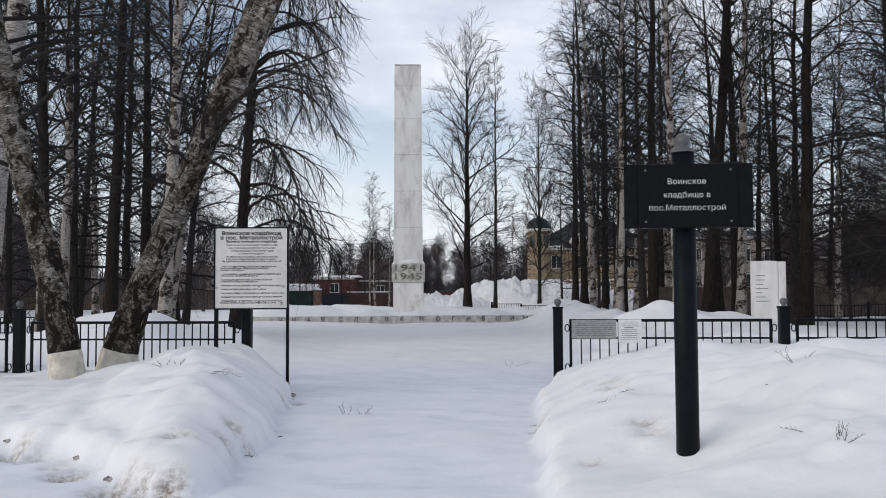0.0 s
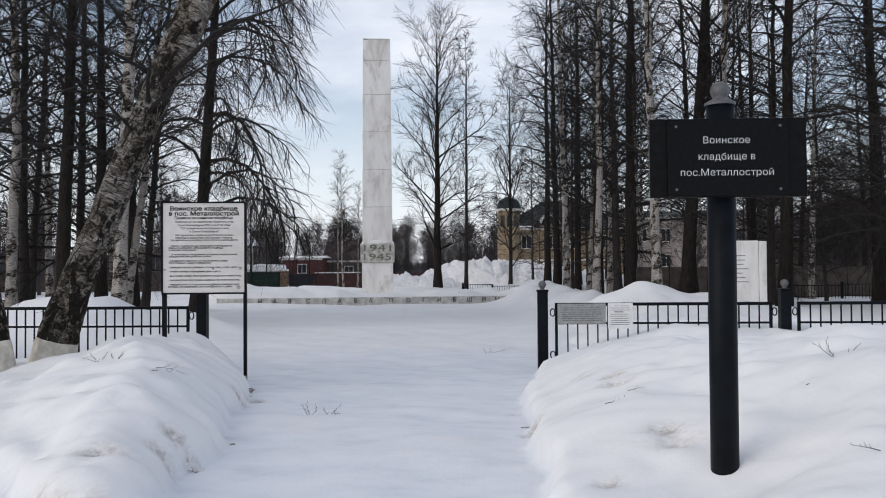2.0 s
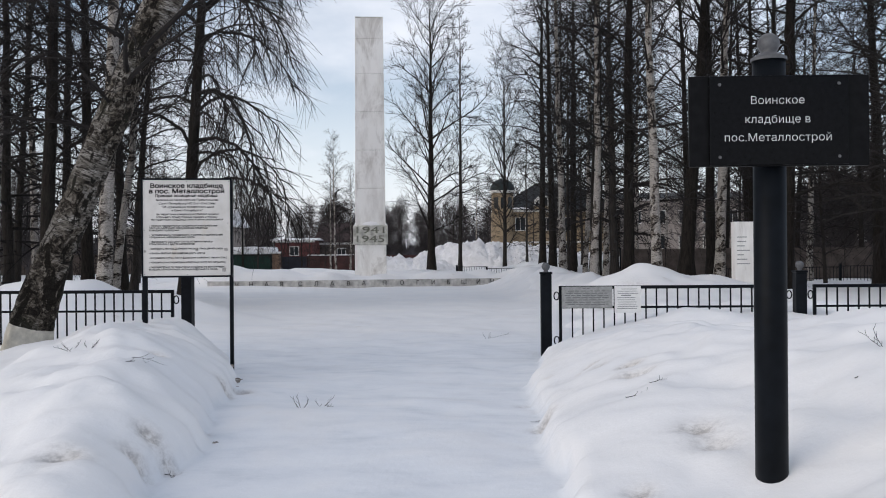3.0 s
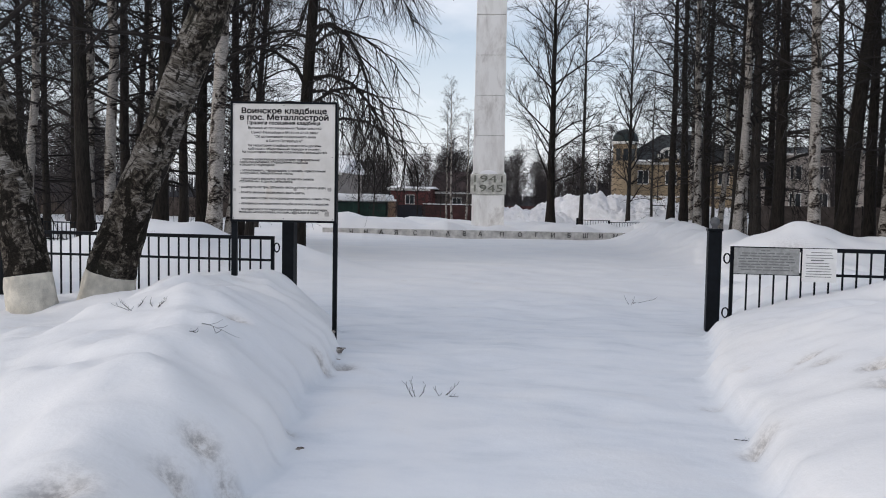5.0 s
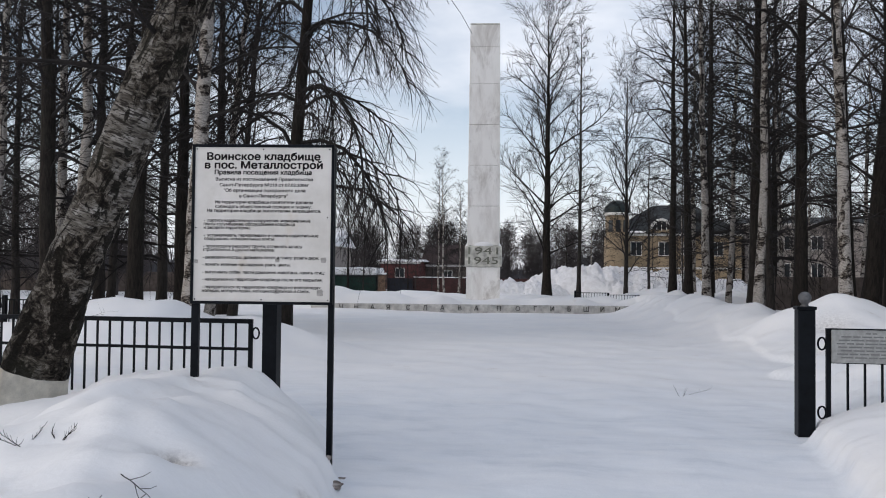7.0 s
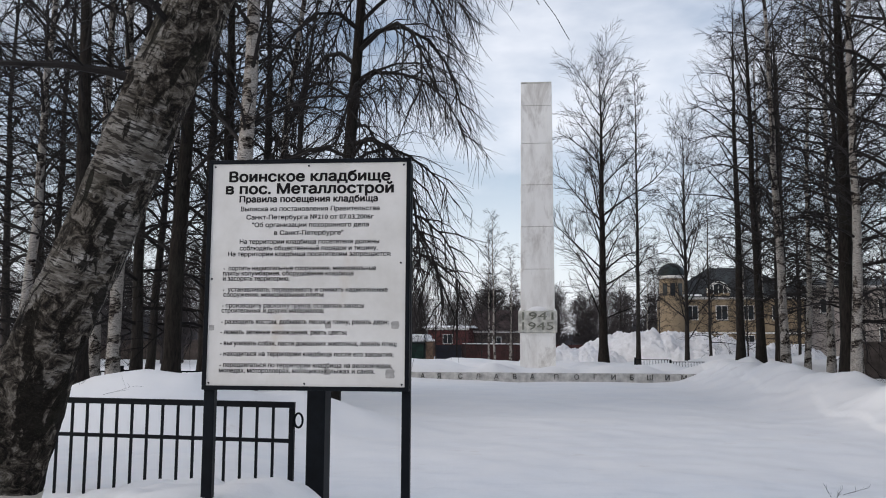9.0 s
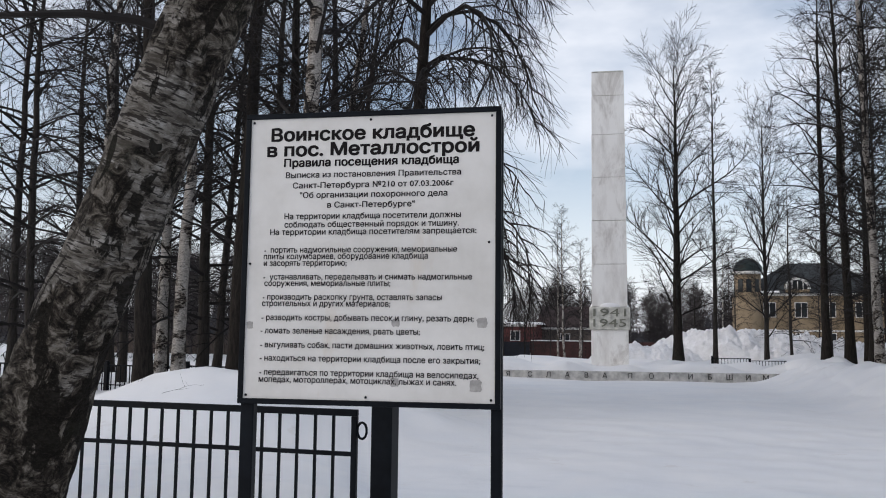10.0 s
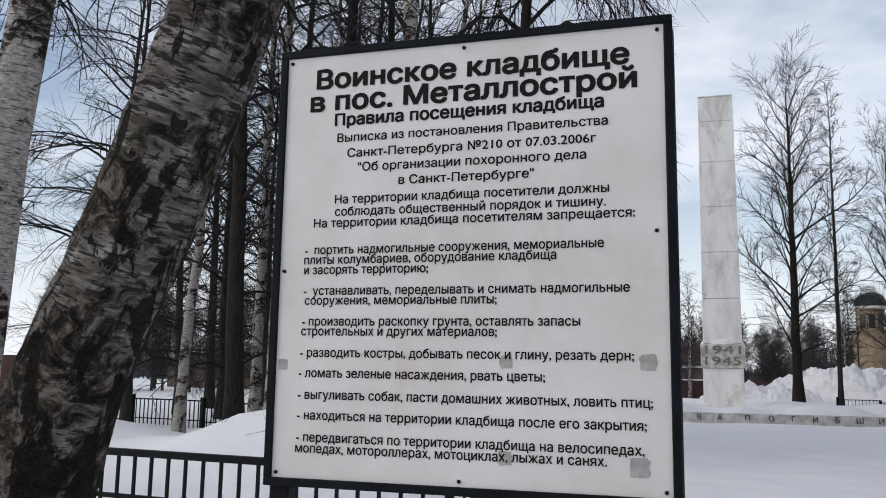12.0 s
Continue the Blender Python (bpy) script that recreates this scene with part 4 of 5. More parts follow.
def build_post(x, y, top):
    ob = thing("gate_post", pose(x, y, 0), "square black iron fence post with a round finial", "post", "iron fence posts")
    g = gz(x, y) - 0.35
    part("shaft", box(-0.074, 0.074, -0.074, 0.074, g, top - 0.03, 0.008), BLACK, ob)
    part("cap_plate", box(-0.084, 0.084, -0.084, 0.084, top - 0.03, top, 0.006), BLACK, ob)
    V, F = [], []
    prof = [(0.035, 0.0), (0.028, 0.02), (0.048, 0.045), (0.058, 0.075), (0.05, 0.105), (0.03, 0.125), (0.006, 0.132)]
    tube([Vector((0, 0, top + z)) for r, z in prof], [r for r, z in prof], 20, V, F)
    part_data("finial", mesh_of("finial", V, F, STEEL, True), ob, label="grey ball finial")
    return ob


def build_panel(x0, x1, y, top, bars, ring_left=True, ring_right=True):
    ob = thing("fence_panel", pose(x0, y, 0), "black iron fence panel with upright bars, half sunk in snow", "fence", "iron fence panels")
    w = x1 - x0
    bot = top - 0.86
    part("top_rail", box(0, w, -0.022, 0.022, top - 0.045, top, 0.004), BLACK, ob)
    part("middle_rail", box(0.04, w - 0.04, -0.012, 0.012, top - 0.315, top - 0.285, 0.003), BLACK, ob)
    part("bottom_rail", box(0.04, w - 0.04, -0.012, 0.012, bot, bot + 0.03, 0.003), BLACK, ob)
    part("end_post", box(0, 0.04, -0.02, 0.02, bot - 0.2, top - 0.045, 0.004), BLACK, ob)
    part("end_post", box(w - 0.04, w, -0.02, 0.02, bot - 0.2, top - 0.045, 0.004), BLACK, ob)
    bm = box(-0.009, 0.009, -0.009, 0.009, bot, top - 0.04)
    me = bpy.data.meshes.new("bar")
    bm.to_mesh(me)
    bm.free()
    me.materials.append(BLACK)
    for k in range(bars):
        part_data("bar", me, ob, pose(0.04 + (w - 0.08) * (k + 1) / (bars + 1), 0.0, 0))
    for flag, xx in ((ring_left, -0.034), (ring_right, w + 0.034)):
        if flag:
            for zz in (top - 0.14, bot + 0.10):
                part_data("ring", RING, ob, pose(xx, 0, zz))
    return ob


FENCE_Y = 12.985
for px in (1.72, 5.22, 8.72, 12.22):
    build_post(px, FENCE_Y, 1.10)
for px in (-3.33, -7.22, -11.11, -15.0):
    build_post(px, FENCE_Y, 1.10)
for x0 in (1.90, 5.40, 8.90):
    build_panel(x0, x0 + 3.14, FENCE_Y, 0.905, 20)
for x1 in (-3.53, -7.42, -11.31):
    build_panel(x1 - 3.49, x1, FENCE_Y, 0.885, 24)


def build_plaques():
    ob = thing("memorial_plaque", pose(1.935, FENCE_Y - 0.05, 0.60), "grey metal plaque with worn text on the fence", "plaque")
    part("plate", box(0, 0.70, 0, 0.02, 0, 0.295, 0.003), PLAQUE, ob)
    rnd = random.Random(2)
    for r in range(8):
        x = 0.04 + rnd.uniform(0, 0.05) + (0.2 if r == 0 else 0)
        end = 0.66 - rnd.uniform(0, 0.08) - (0.2 if r == 0 else 0)
        z = 0.265 - r * 0.031
        while x < end:
            l = rnd.uniform(0.04, 0.11)
            part("text_bar", box(x, min(end, x + l), -0.002, 0.001, z - 0.006, z + 0.006), GREYINK, ob)
            x += l + 0.014
    ob = thing("paper_notice", pose(2.665, FENCE_Y - 0.05, 0.53), "white notice sheet with small print on the fence", "notice")
    part("sheet", box(0, 0.36, 0, 0.012, 0, 0.37, 0.002), PAPER, ob)
    for r in range(10):
        x = 0.03 + (0.06 if r in (0, 3) else rnd.uniform(0, 0.02))
        part("text_bar", box(x, 0.33 - rnd.uniform(0, 0.05) - (0.06 if r == 3 else 0), -0.002, 0.001, 0.325 - r * 0.03, 0.332 - r * 0.03 + (0.006 if r == 3 else 0)), GREYINK, ob)


build_plaques()


# ---- the obelisk, its letter wall and the stele ----
def build_obelisk():
    ob = thing("obelisk", pose(-5.52, 53.85, 0, 0, 0, 6.0), "tall white concrete obelisk with weathered panel joints", "monument")
    hw = 0.93
    part("pedestal", box(-0.97, 0.97, -0.75, 0.75, -0.6, 1.72, 0.02), CONC, ob)
    part("date_block", box(-1.06, 1.06, -0.86, 0.86, 1.735, 2.93, 0.03), BLOCK, ob, "pale concrete block with years in relief")
    zs = [2.945, 5.22, 7.58, 9.94, 12.3, 14.46, 15.76]
    for a, b in zip(zs, zs[1:]):
        k = 1 - 0.006 * (a - 2.9)
        part("shaft_panel", box(-hw * k, hw * k, -0.72 * k, 0.72 * k, a + 0.012, b - 0.012, 0.02), CONC, ob)
    part("core", box(-hw * 0.88, hw * 0.88, -0.62, 0.62, 1.6, 15.7), STONE, ob)
    part("cap_slab", box(-0.86, 0.86, -0.66, 0.66, 15.755, 15.85, 0.03), BLOCK, ob, "stained concrete cap")
    bm = bmesh.new()
    bmesh.ops.create_uvsphere(bm, u_segments=32, v_segments=16, radius=1.0)
    bmesh.ops.transform(bm, matrix=Matrix.Translation((0, 0, 2.90)) @ Matrix.Diagonal((1.04, 0.86, 0.50, 1)), verts=bm.verts)
    part("snow_ledge", bm, SNOW, ob, "snow lying on the block")
    lettering("1941", ob, pose(0, -0.862, 2.60), 0.43, 1.72, YEAR, 0.03, bold=0.008, each=True)
    lettering("1945", ob, pose(0, -0.862, 2.05), 0.43, 1.72, YEAR, 0.03, bold=0.008, each=True)


build_obelisk()

WALL_U = Vector((0.9887, 0.150, 0))


def build_letter_wall():
    ang = math.degrees(math.atan2(WALL_U.y, WALL_U.x))
    ob = thing("letter_wall", pose(-4.07, 47.9, -0.45, 0, 0, ang), "low grey concrete wall with raised Russian letters", "wall")
    part("wall_block", box(-9.6, 7.4, 0.03, 0.35, -0.5, 0.21, 0.02), STONE, ob)
    pitch = 0.865
    for ch, k in zip("ЧНАЯСЛАВАПОГИБШИМ", (-9.3, -8.4, -7.45, -6.53, -5.34, -4.35, -3.33, -2.3, -1.33, 0, 1.12, 2.15, 3.15, 4.15, 5.15, 6.1, 7.0)):
        lettering(ch, ob, pose(k * pitch, 0.03, 0.0), 0.25, 0.0, LETTER, 0.03, "letter", 0.0, True)


build_letter_wall()


def build_stele():
    ob = thing("white_stele", pose(9.0, 28.0, 0, 0, 0, 0), "white concrete stele with faint lettering in snow", "monument")
    part("slab", box(0, 0.80, 0, 0.35, -0.6, 2.22, 0.02), CONC, ob)
    part("side_slab", box(0.815, 1.05, -0.03, 0.38, -0.6, 2.20, 0.02), CONC, ob)
    rnd = random.Random(9)
    for r in range(7):
        part("text_bar", box(0.08, 0.08 + rnd.uniform(0.2, 0.42), -0.004, 0.002, 1.72 - r * 0.14, 1.75 - r * 0.14), PLAQUE, ob)


build_stele()


# ---- low rear fences ----
def build_low_fence(x0, y0, x1, y1, posts, sunk=0.0):
    a, b = Vector((x0, y0, 0)), Vector((x1, y1, 0))
    ang = math.atan2(b.y - a.y, b.x - a.x)
    span = (b - a).length / posts
    for k in range(posts):
        p = a.lerp(b, k / posts)
        g = gz(p.x, p.y) - sunk
        ob = thing("low_fence_panel", pose(p.x, p.y, g, 0, 0, math.degrees(ang)), "low black iron cemetery fence panel behind the snow", "fence", "low rear fence panels")
        part("post", box(-0.06, 0.06, -0.06, 0.06, -0.3, 0.85, 0.008), BLACK, ob)
        part("rail", box(0.06, span - 0.06, -0.015, 0.015, 0.70, 0.74), BLACK, ob)
        part("rail", box(0.06, span - 0.06, -0.015, 0.015, 0.15, 0.18), BLACK, ob)
        me = bpy.data.meshes.get("low_bar")
        if me is None:
            bm = box(-0.012, 0.012, -0.012, 0.012, -0.2, 0.72)
            me = bpy.data.meshes.new("low_bar")
            bm.to_mesh(me)
            bm.free()
            me.materials.append(BLACK)
        n = int(span / 0.16)
        for i in range(1, n):
            part_data("bar", me, ob, pose(i * span / n, 0, 0))


build_low_fence(13.5, 44.0, 33, 43.0, 7)
build_low_fence(-34, 29.5, -12.0, 28.0, 8)
build_low_fence(-0.2, 57.6, 3.8, 58.1, 2, 0.42)


# ---- heaps of cleared snow ----
def build_snow_heap(x, y, rx, ry, h, seed, label):
    rnd = random.Random(seed)
    V, F = [], []
    n, m = 170, 80
    for j in range(m):
        for i in range(n):
            u, v = i / (n - 1) * 2 - 1, j / (m - 1) * 2 - 1
            d = max(0, 1 - (u * u) ** 1.2 - v * v)
            p = Vector((u * rx, v * ry, seed))
            z = h * d ** 0.6 * (0.78 + 0.5 * noise.noise(p * 0.22)) + d ** 0.3 * (0.7 * abs(noise.noise(p * 0.9)) + 0.5 * abs(noise.noise(p * 2.3)) + 0.25 * abs(noise.noise(p * 5.0))) * min(1, h / 2)
            V.append((u * rx, v * ry, z - 0.15))
    for j in range(m - 1):
        for i in range(n - 1):
            a = j * n + i
            F.append((a, a + 1, a + n + 1, a + n))
    ob = new("snowdrift", mesh_of("snowdrift", V, F, HEAPED, True))
    ob.matrix_world = pose(x, y, gz(x, y))
    tagged(ob, label, "snowdrift")


build_snow_heap(4.8, 77, 10.0, 4.5, 2.7, 3, "large lumpy heap of cleared snow behind the terrace")
build_snow_heap(-4.6, 74, 4.6, 2.5, 1.5, 6, "lower lumpy heap of cleared snow")


# ---- houses beyond the cemetery ----
def window(parent, x, y, z, w, h):
    f = part("window", box(x - w / 2 - 0.08, x + w / 2 + 0.08, y - 0.08, y + 0.02, z - h / 2 - 0.08, z + h / 2 + 0.08, 0.01), TRIM, parent)
    part("pane", box(x - w / 2, x - 0.03, y - 0.095, y - 0.082, z - h / 2, z + h / 2), GLASS, f)
    part("pane", box(x + 0.03, x + w / 2, y - 0.095, y - 0.082, z - h / 2, z + h / 2), GLASS, f)


def gable(w0, w1, d0, d1, z0, z1, along="x"):
    bm = bmesh.new()
    if along == "x":
        ym = (d0 + d1) / 2
        vs = [(w0, d0, z0), (w1, d0, z0), (w1, d1, z0), (w0, d1, z0), (w0, ym, z1), (w1, ym, z1)]
        fs = [(0, 1, 5, 4), (2, 3, 4, 5), (0, 4, 3), (1, 2, 5), (0, 3, 2, 1)]
    else:
        xm = (w0 + w1) / 2
        vs = [(w0, d0, z0), (w1, d0, z0), (w1, d1, z0), (w0, d1, z0), (xm, d0, z1), (xm, d1, z1)]
        fs = [(0, 1, 4), (2, 3, 5), (0, 4, 5, 3), (1, 2, 5, 4), (0, 3, 2, 1)]
    b = [bm.verts.new(v) for v in vs]
    for f in fs:
        bm.faces.new([b[i] for i in f])
    return bm


def house(x, y, w, d, eave, ridge, wall, roof, label, along="x", windows=(), turn=0):
    ob = thing("house", pose(x, y, gz(x, y), 0, 0, turn), label, "house")
    part("wall", box(0, w, 0, d, -1, eave, 0.02), wall, ob)
    part("roof", gable(-0.5, w + 0.5, -0.5, d + 0.5, eave + 0.02, ridge, along), roof, ob)
    part("cornice", box(-0.3, w + 0.3, -0.3, -0.02, eave - 0.25, eave, 0.02), TRIM, ob)
    for wx, wz, ww, wh in windows:
        window(ob, wx, 0, wz, ww, wh)
    return ob


def yellow_house():
    ob = thing("house", pose(3.4, 106, gz(3.4, 106)), "yellow plastered house with dark hipped roof and round turret", "house")
    part("wall", box(0.2, 15.5, 0.3, 11, -1, 6.6, 0.02), YELLOW, ob)
    part("plinth_band", box(0.1, 15.6, 0.2, 0.29, 2.55, 2.75, 0.02), TRIM, ob)
    part("cornice", box(0.0, 15.7, 0.02, 0.29, 6.42, 6.68, 0.03), TRIM, ob)
    bm = bmesh.new()
    b = [bm.verts.new(v) for v in ((0.2, -0.4, 6.7), (16, -0.4, 6.7), (16, 11.5, 6.7), (0.2, 11.5, 6.7), (5.9, 4.5, 10.3), (10.5, 4.5, 10.3))]
    for f in ((0, 1, 5, 4), (1, 2, 5), (2, 3, 4, 5), (3, 0, 4), (3, 2, 1, 0)):
        bm.faces.new([b[k] for k in f])
    part("roof", bm, ROOF, ob)
    for wx, wz in ((3.6, 4.9), (6.8, 4.9), (9.6, 4.9), (12.8, 4.9), (6.8, 1.6), (9.6, 1.6)):
        window(ob, wx, 0.3, wz, 1.15, 1.5)
    for wx in (2.7, 5.2, 8.2, 11.2, 14.2):
        part("pilaster", box(wx - 0.16, wx + 0.16, 0.18, 0.29, 2.76, 6.41, 0.02), YELLOW, ob)
    return ob


yellow = yellow_house()


def turret(parent):
    V, F = [], []
    tube([Vector((1.4, 0.2, z)) for z in (-1, 9.0)], [1.38, 1.38], 20, V, F)
    body = part_data("turret", mesh_of("turret", V, F, YELLOW, True), parent)
    V, F = [], []
    prof = [(1.40, 8.75), (1.62, 8.85), (1.62, 9.05), (1.45, 9.12)]
    tube([Vector((1.4, 0.2, z)) for r, z in prof], [r for r, z in prof], 24, V, F)
    part_data("turret_cornice", mesh_of("turret_cornice", V, F, TRIM, True), parent)
    for a in (-2.2, -1.55, -0.9):
        m = Matrix.Translation((1.4, 0.2, 7.6)) @ Matrix.Rotation(a + math.pi / 2, 4, "Z")
        part("turret_window", box(-0.28, 0.28, -1.42, -1.34, -0.8, 0.6, 0.02), GLASS, body).matrix_basis = m
    V, F = [], []
    prof = [(1.56, 9.06), (1.56, 9.3), (1.46, 9.7), (1.2, 10.1), (0.8, 10.4), (0.35, 10.55), (0.05, 10.6)]
    tube([Vector((1.4, 0.2, z)) for r, z in prof], [r for r, z in prof], 24, V, F)
    part_data("dome", mesh_of("dome", V, F, DOME, True), parent, label="dark green dome")
    part("dormer", box(5.2, 7.6, -0.6, 3, 6.75, 7.7, 0.02), YELLOW, parent)
    V, F = [], []
    pts = [Vector((6.4 + 1.15 * math.cos(a), -0.66, 7.1 + 1.15 * math.sin(a))) for a in [math.pi * k / 12 for k in range(13)]]
    tube(pts, [0.17] * 13, 6, V, F)
    part_data("arch_trim", mesh_of("arch_trim", V, F, TRIM, True), parent, label="white arched window trim")
    bm = bmesh.new()
    ring = [bm.verts.new((p.x, -0.62, p.z)) for p in pts]
    face = bm.faces.new(ring)
    r2 = bmesh.ops.extrude_face_region(bm, geom=[face])
    bmesh.ops.translate(bm, verts=[g for g in r2["geom"] if isinstance(g, bmesh.types.BMVert)], vec=(0, 3.5, 0))
    part("arch_pane", bm, GLASS, parent)
    for mx in (5.85, 6.4, 6.95):
        part("glazing_bar", box(mx - 0.05, mx + 0.05, -0.70, -0.63, 7.0, 8.0, 0.01), TRIM, parent)
    part("roof_snow", box(0.6, 4.6, -0.52, -0.3, 6.74, 6.95, 0.05), SNOW, parent, "snow along the eave")


turret(yellow)
house(19.6, 108, 17, 9, 7.9, 8.9, GREYWALL, ROOF, "greyish brick house behind the grove", "x", [(2, 5.6, 1.2, 1.5), (5, 5.6, 1.2, 1.5), (8, 5.6, 1.2, 1.5), (11, 5.6, 1.2, 1.5), (14, 5.6, 1.2, 1.5), (5, 2.4, 1.2, 1.5), (8, 2.4, 1.2, 1.5), (11, 2.4, 1.2, 1.5)])
house(30, 80, 11, 9, 4.4, 8.0, WOODWALL, REDBROWN, "dark wooden house with a steep gable behind trees", "y", [(3, 3, 1.1, 1.4), (7, 3, 1.1, 1.4)])
red = house(-23.0, 103, 4.6, 5, 3.3, 3.6, REDROOF, SNOW, "small red house with a flat snowy roof", "x", [(2.4, 2.0, 1.0, 1.0)])
barn = house(-18.6, 108, 6.2, 9, 3.0, 5.6, WOODWALL, REDBROWN, "dark wooden barn with a brown gable roof", "x", [(3, 1.7, 1.0, 1.0)])
house(-38, 88, 13, 9, 4.6, 6.6, GREYWALL, SNOW, "grey brick house with a snowy roof behind trees", "x", [(2, 2.6, 1.3, 1.4), (5, 2.6, 1.3, 1.4), (8, 2.6, 1.3, 1.4), (11, 2.6, 1.3, 1.4)])


def build_shed():
    ob = thing("green_shed", pose(-25.5, 83.4, gz(-24, 83)), "dark green metal shed with snow on its roof", "shed")
    for k in range(4):
        part("wall_sheet", box(k * 1.65 + 0.01, (k + 1) * 1.65 - 0.01, 0, 3, -0.5, 1.62, 0.02), GREEN, ob)
    part("roof", box(-0.1, 6.7, -0.15, 3.1, 1.63, 1.69, 0.01), ROOF, ob)
    bm = box(-0.15, 6.75, -0.2, 3.15, 1.70, 2.42, 0.22)
    bmesh.ops.subdivide_edges(bm, edges=bm.edges[:], cuts=3, use_grid_fill=True)
    for v in bm.verts:
        if v.co.z > 1.9:
            v.co.z += 0.10 * noise.noise(v.co * 1.1)
    part("roof_snow", bm, SNOW, ob, "thick rounded snow on the roof")


build_shed()


def build_yard_fence(x, y, length, turn, h, mat, label):
    ob = thing("yard_fence", pose(x, y, gz(x, y), 0, 0, turn), label, "fence")
    n = int(length / 2.5)
    for i in range(n):
        part("sheet_panel", box(i * 2.5 + 0.02, (i + 1) * 2.5 - 0.02, 0, 0.05, -0.5, h, 0.01), mat, ob)
        part("post", box(i * 2.5 - 0.04, i * 2.5 + 0.04, 0.06, 0.14, -0.5, h + 0.06), BLACK, ob)
    return ob


build_yard_fence(-17.9, 84, 2.5, 0, 1.45, NAVY, "dark blue sheet metal yard gate beside a brick pillar")
snowy = build_yard_fence(-15.4, 84.3, 12.5, 0, 1.5, MAROON, "maroon sheet metal yard fence topped with snow")
part("snow_cap", box(0, 6.0, -0.06, 0.11, 1.51, 1.60, 0.03), SNOW, snowy, "thin snow along the top")
build_yard_fence(-63, 84, 37.5, 0, 1.5, GREEN, "dark green sheet metal yard fence behind the grove")
build_yard_fence(-54.4, 36, 20, 10.5, 2.3, MAROON, "maroon sheet metal yard fence beside the grove")
build_yard_fence(9, 48, 45, 3, 1.75, WOODWALL, "weathered dark yard fence behind the grove")
build_yard_fence(-60, 76, 35, 3, 1.8, WOODWALL, "weathered dark yard fence behind the grove")
pil = thing("brick_pillar", pose(-18.4, 83.9, gz(-18, 84)), "brown brick gate pillar with a snow cap", "pillar")
part("shaft", box(-0.36, 0.36, -0.3, 0.3, -0.5, 1.75, 0.02), PILLAR, pil)
part("snow_cap", box(-0.42, 0.42, -0.36, 0.36, 1.76, 1.95, 0.08), SNOW, pil)


def build_cable(a, b, sag):
    pts = [a.lerp(b, k / 24) - Vector((0, 0, 4 * sag * (k / 24) * (1 - k / 24))) for k in range(25)]
    V, F = [], []
    tube(pts, [0.022] * 25, 5, V, F)
    tagged(new("power_cable", mesh_of("power_cable", V, F, BLACK)), "thin black overhead cable strung between the houses", "cable", "overhead cables")


for lift in (0.0, 0.7):
    build_cable(Vector((-26.5, 91.5, 5.3 + lift)), Vector((4.8, 107, 8.0 + lift)), 0.5)


# ---- far trees ----
def build_far_trees():
    rnd = random.Random(21)
    makes = [grow(41, 12, 0.16, 0.12, 3.4, 0.7, 0.0, 26, 7, 4, 0.03, sides=5, twig_r=0.016), grow(42, 15, 0.15, 0.2, 2.6, 0.7, 0.05, 28, 7, 4, 0.03, sides=5, twig_r=0.018)]
    protos = []
    for k in range(56):
        x = rnd.uniform(-75, 75)
        y = rnd.uniform(112, 150) if abs(x) < 28 else rnd.uniform(72, 140)
        if 0 < x < 22 and y < 124:
            continue
        m = Matrix.Translation((x, y, gz(x, y))) @ Matrix.Rotation(rnd.uniform(0, 6.28), 4, "Z")
        sc = rnd.uniform(0.55, 1.1)
        if len(protos) < 2:
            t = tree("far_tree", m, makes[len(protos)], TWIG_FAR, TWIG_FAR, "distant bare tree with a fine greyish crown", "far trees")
            protos.append(t)
        else:
            t = copy_thing(protos[k % 2], m)
        t.scale = (sc, sc, sc)
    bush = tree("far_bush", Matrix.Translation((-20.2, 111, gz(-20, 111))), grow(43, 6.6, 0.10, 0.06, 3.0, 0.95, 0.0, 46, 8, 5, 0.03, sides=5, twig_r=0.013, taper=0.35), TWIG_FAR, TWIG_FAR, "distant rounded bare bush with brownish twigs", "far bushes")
    for k in range(64):
        x, y = rnd.uniform(-40, 16), rnd.uniform(116, 140)
        t = copy_thing(bush, Matrix.Translation((x, y, gz(x, y))) @ Matrix.Rotation(rnd.uniform(0, 6.28), 4, "Z"))
        sc = rnd.uniform(0.6, 1.15)
        t.scale = (sc * 1.1, sc * 1.1, sc)
    for k in range(44):
        x = rnd.uniform(-58, -25) if k % 2 else rnd.uniform(17, 52)
        y = rnd.uniform(58, 80)
        t = copy_thing(bush, Matrix.Translation((x, y, gz(x, y))) @ Matrix.Rotation(rnd.uniform(0, 6.28), 4, "Z"))
        sc = rnd.uniform(0.75, 1.3)
        t.scale = (sc * 1.1, sc * 1.1, sc)


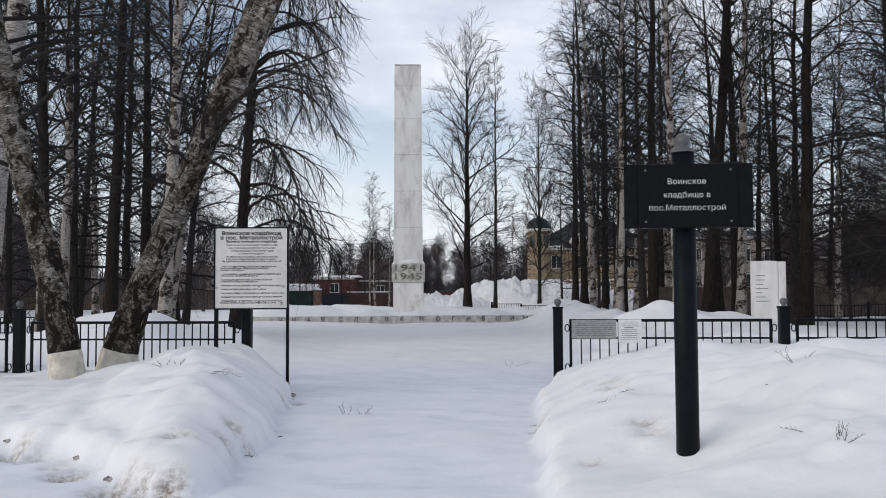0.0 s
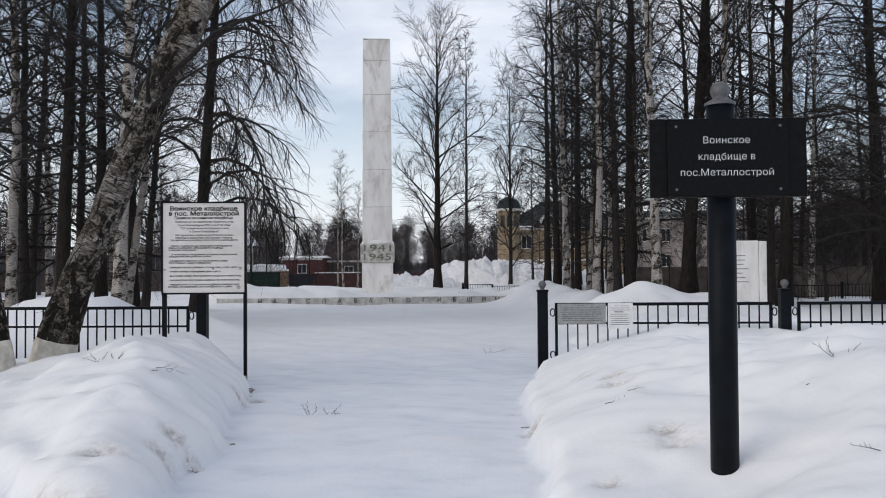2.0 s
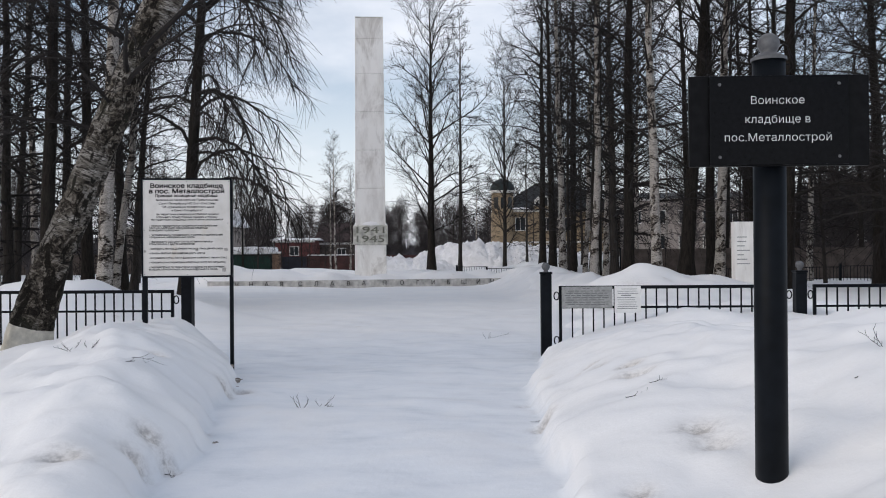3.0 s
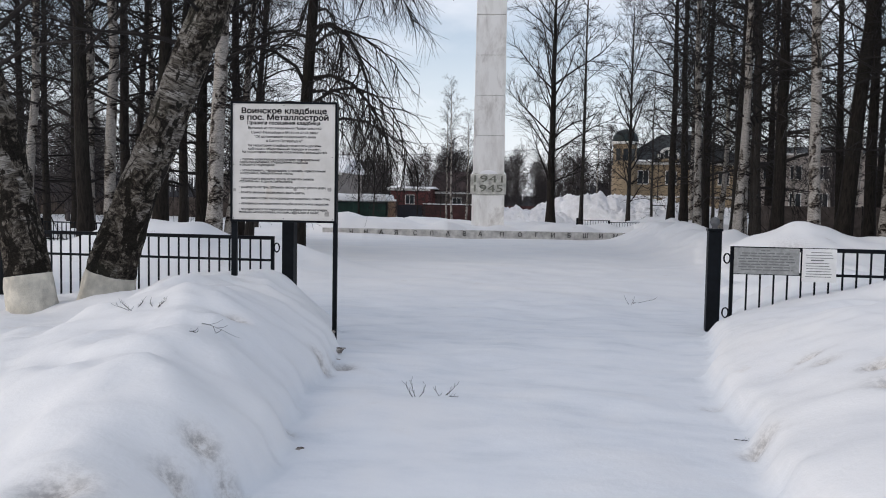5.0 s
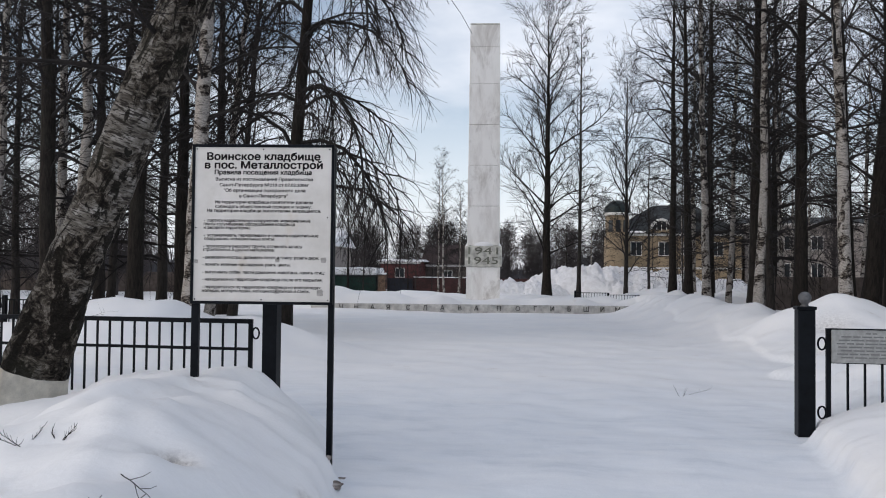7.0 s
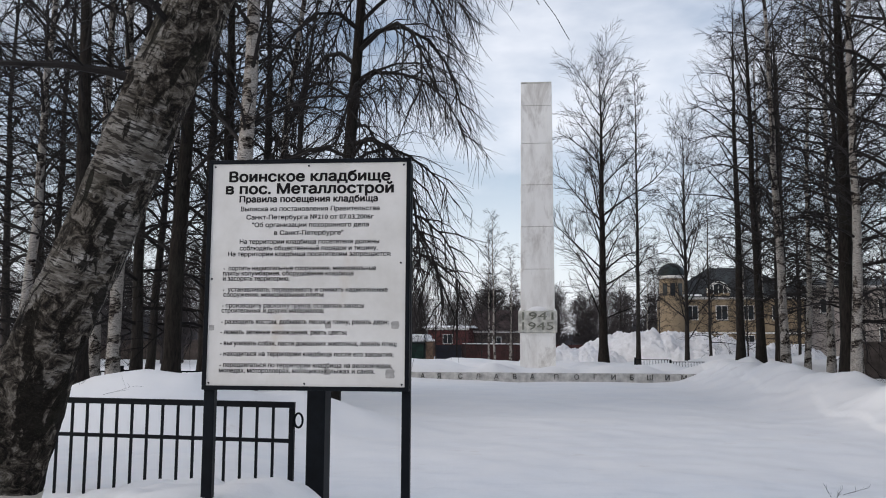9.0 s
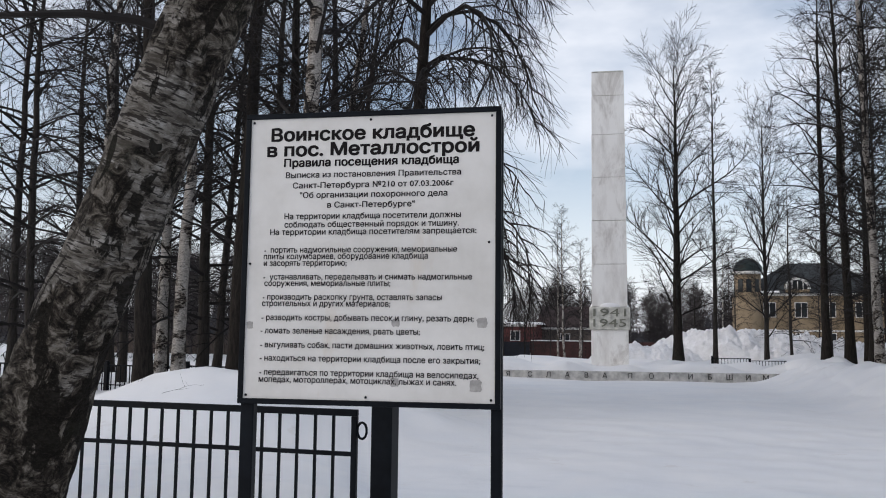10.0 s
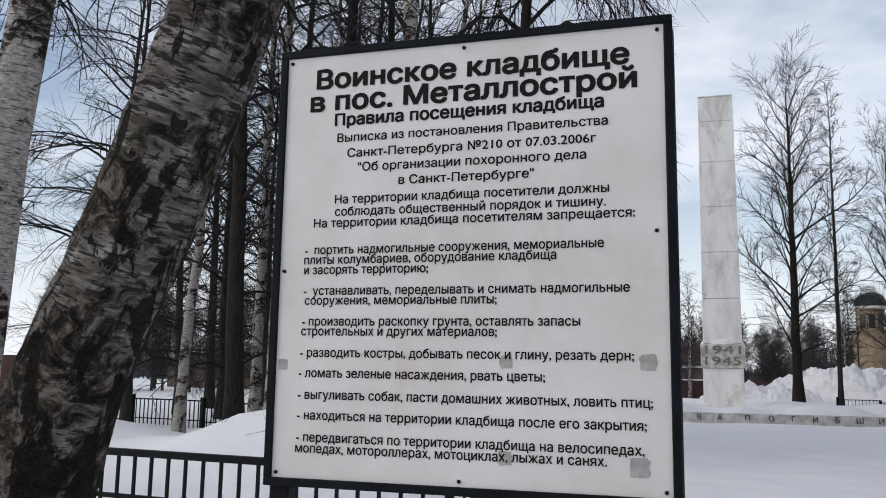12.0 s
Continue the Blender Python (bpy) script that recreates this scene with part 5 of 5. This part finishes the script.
build_far_trees()
for i, (x, y, k) in enumerate([(5.5, 72, "alder_c"), (8.5, 78, "birch_b"), (11.5, 71, "alder_c"), (14, 84, "alder_a"), (10, 92, "young"), (7.2, 88, "young"), (17, 76, "birch_a"), (9, 64, "alder_c"), (12.5, 62, "alder_c"), (15.5, 66, "birch_b"), (7.4, 67, "young"), (-14, 96, "young"), (-11, 99, "young")]):
    plant(k, x, y, 40 * i, 0.75)
for i, (x, y, k, sc) in enumerate([(-17, 80, "alder_c", 0.42), (-15.5, 82, "alder_a", 0.36), (-13, 80.5, "alder_c", 0.34), (-10.2, 70, "birch_b", 0.68), (-11.0, 71.5, "birch_a", 0.55), (-9.5, 72.5, "birch_b", 0.55), (-9.0, 69, "birch_b", 0.42), (-19.5, 81, "alder_c", 0.5), (-14.2, 79, "alder_c", 0.3), (-10.4, 82, "alder_c", 0.32), (-21.5, 83, "alder_b", 0.5), (1.2, 84, "birch_b", 0.6), (-1.0, 88, "alder_c", 0.5), (2.6, 90, "alder_c", 0.55)]):
    plant(k, x, y, 70 * i, sc)


def build_far_wood():
    """A dark wood along the horizon."""
    rnd = random.Random(6)
    V, F = [], []
    for k in range(14000):
        a = radians(rnd.uniform(-75, 75))
        d = rnd.uniform(150, 260)
        x, y = d * math.sin(a), d * math.cos(a)
        h = rnd.uniform(3.0, 6.2) * (1 + 0.4 * math.sin(a * 9) + 0.25 * math.sin(a * 31))
        w = rnd.uniform(0.12, 0.4)
        b = len(V)
        lean = rnd.uniform(-1.2, 1.2)
        V += [(x - w, y, -1.5), (x + w, y, -1.5), (x, y + w, -1.5), (x + lean, y, h)]
        F += [(b, b + 1, b + 3), (b + 1, b + 2, b + 3), (b + 2, b, b + 3)]
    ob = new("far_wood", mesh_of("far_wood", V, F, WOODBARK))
    tagged(ob, "dark leafless wood along the far horizon", "wood", kind="stuff")


build_far_wood()


# ---- weeds and fallen twigs on the snow ----
def build_twigs(name, x, y, seed, size, head, label):
    rnd = random.Random(seed)
    lying = head is not None
    V, F = [], []
    for s in range(3 if not lying else 1):
        a = head if lying else rnd.uniform(0, 6.28)
        d = Vector((math.cos(a), math.sin(a), 0.12 if lying else rnd.uniform(0.5, 1.6))).normalized()
        p = Vector((0, 0, 0.01 if lying else -0.03))
        q = [p.copy()]
        for k in range(6):
            d = (d + Vector((rnd.uniform(-1, 1), rnd.uniform(-1, 1), rnd.uniform(-0.6, 0.5) if not lying else rnd.uniform(-0.2, 0.1))) * 0.25).normalized()
            p = p + d * size / 6
            q.append(p.copy())
            if k > 0:
                e = (d + Vector((rnd.uniform(-1, 1), rnd.uniform(-1, 1), rnd.uniform(-0.2, 0.5))) * 0.9).normalized()
                tube([p, p + e * size * 0.12, p + e * size * 0.2 + Vector((0, 0, 0.01))], [0.0016, 0.0013, 0.0008], 4, V, F, False)
        tube(q, [0.0027 - 0.0003 * i for i in range(7)], 5, V, F, False)
    ob = new(name, mesh_of(name, V, F, TWIG))
    ob.matrix_world = Matrix.Translation((x, y, gz(x, y)))
    tagged(ob, label, "twig")


for i, (x, y, size, head) in enumerate([(3.3, 6.61, 0.17, None), (2.81, 4.37, 0.13, None), (2.84, 4.5, 0.10, None), (2.72, 4.75, 0.12, 2.6), (2.95, 6.27, 0.16, 0.9), (1.72, 6.98, 0.2, 0.1), (1.95, 7.3, 0.14, 0.4), (1.14, 8.02, 0.13, -0.6), (-2.80, 8.4, 0.15, None), (-2.68, 8.45, 0.12, None),
                                         (-2.12, 8.02, 0.5, -0.87), (-0.82, 8.48, 0.14, None), (-0.68, 8.66, 0.15, None), (1.05, 15.6, 0.3, 0.7), (0.95, 15.5, 0.16, None), (-1.30, 6.5, 0.2, -0.7), (-9.2, 18.4, 0.9, None), (-8.6, 18.1, 1.0, -0.5), (-2.0, 7.6, 0.22, -1.2)]):
    build_twigs("dry_weed" if head is None else "fallen_twig", x, y, 50 + i, size, head, "dry dark weed stalk sticking out of snow" if head is None else "thin fallen twig lying on the snow")


# dark lumps put in for dirt marks and the shade of hollows in the bank
def build_dirt_shade_lump(x, y, r, seed):
    bm = bmesh.new()
    bmesh.ops.create_icosphere(bm, subdivisions=3, radius=r)
    for v in bm.verts:
        v.co *= 1.25 + 0.8 * noise.noise(v.co / r * 1.3 + Vector((seed * 3.7, 0, 0))) + 0.35 * noise.noise(v.co / r * 3.5)
        v.co.z *= 0.4
    me = bpy.data.meshes.new("dirt_shade_lump")
    bm.to_mesh(me)
    bm.free()
    me.materials.append(DIRT_SHADE)
    ob = new("dirt_shade_lump", me)
    ob.matrix_world = Matrix.Translation((x, y, gz(x, y) - r * 0.34))
    tagged(ob, "small dark lump for dirt marks and shaded hollows in the bank", "clod", "dirty clods")


for i, (x, y, r) in enumerate([(-1.83, 10.2, 0.035), (-1.78, 9.85, 0.04), (-1.70, 9.6, 0.025), (-1.86, 9.98, 0.025), (-2.6, 9.2, 0.03), (-1.22, 7.3, 0.02), *((x, float(bank_edge(np.array([x]))[0]) + 0.07, r) for x, r in ((-1.45, 0.03), (-1.95, 0.035), (-2.5, 0.032), (-3.45, 0.03)))]):
    build_dirt_shade_lump(x, y, r, i)
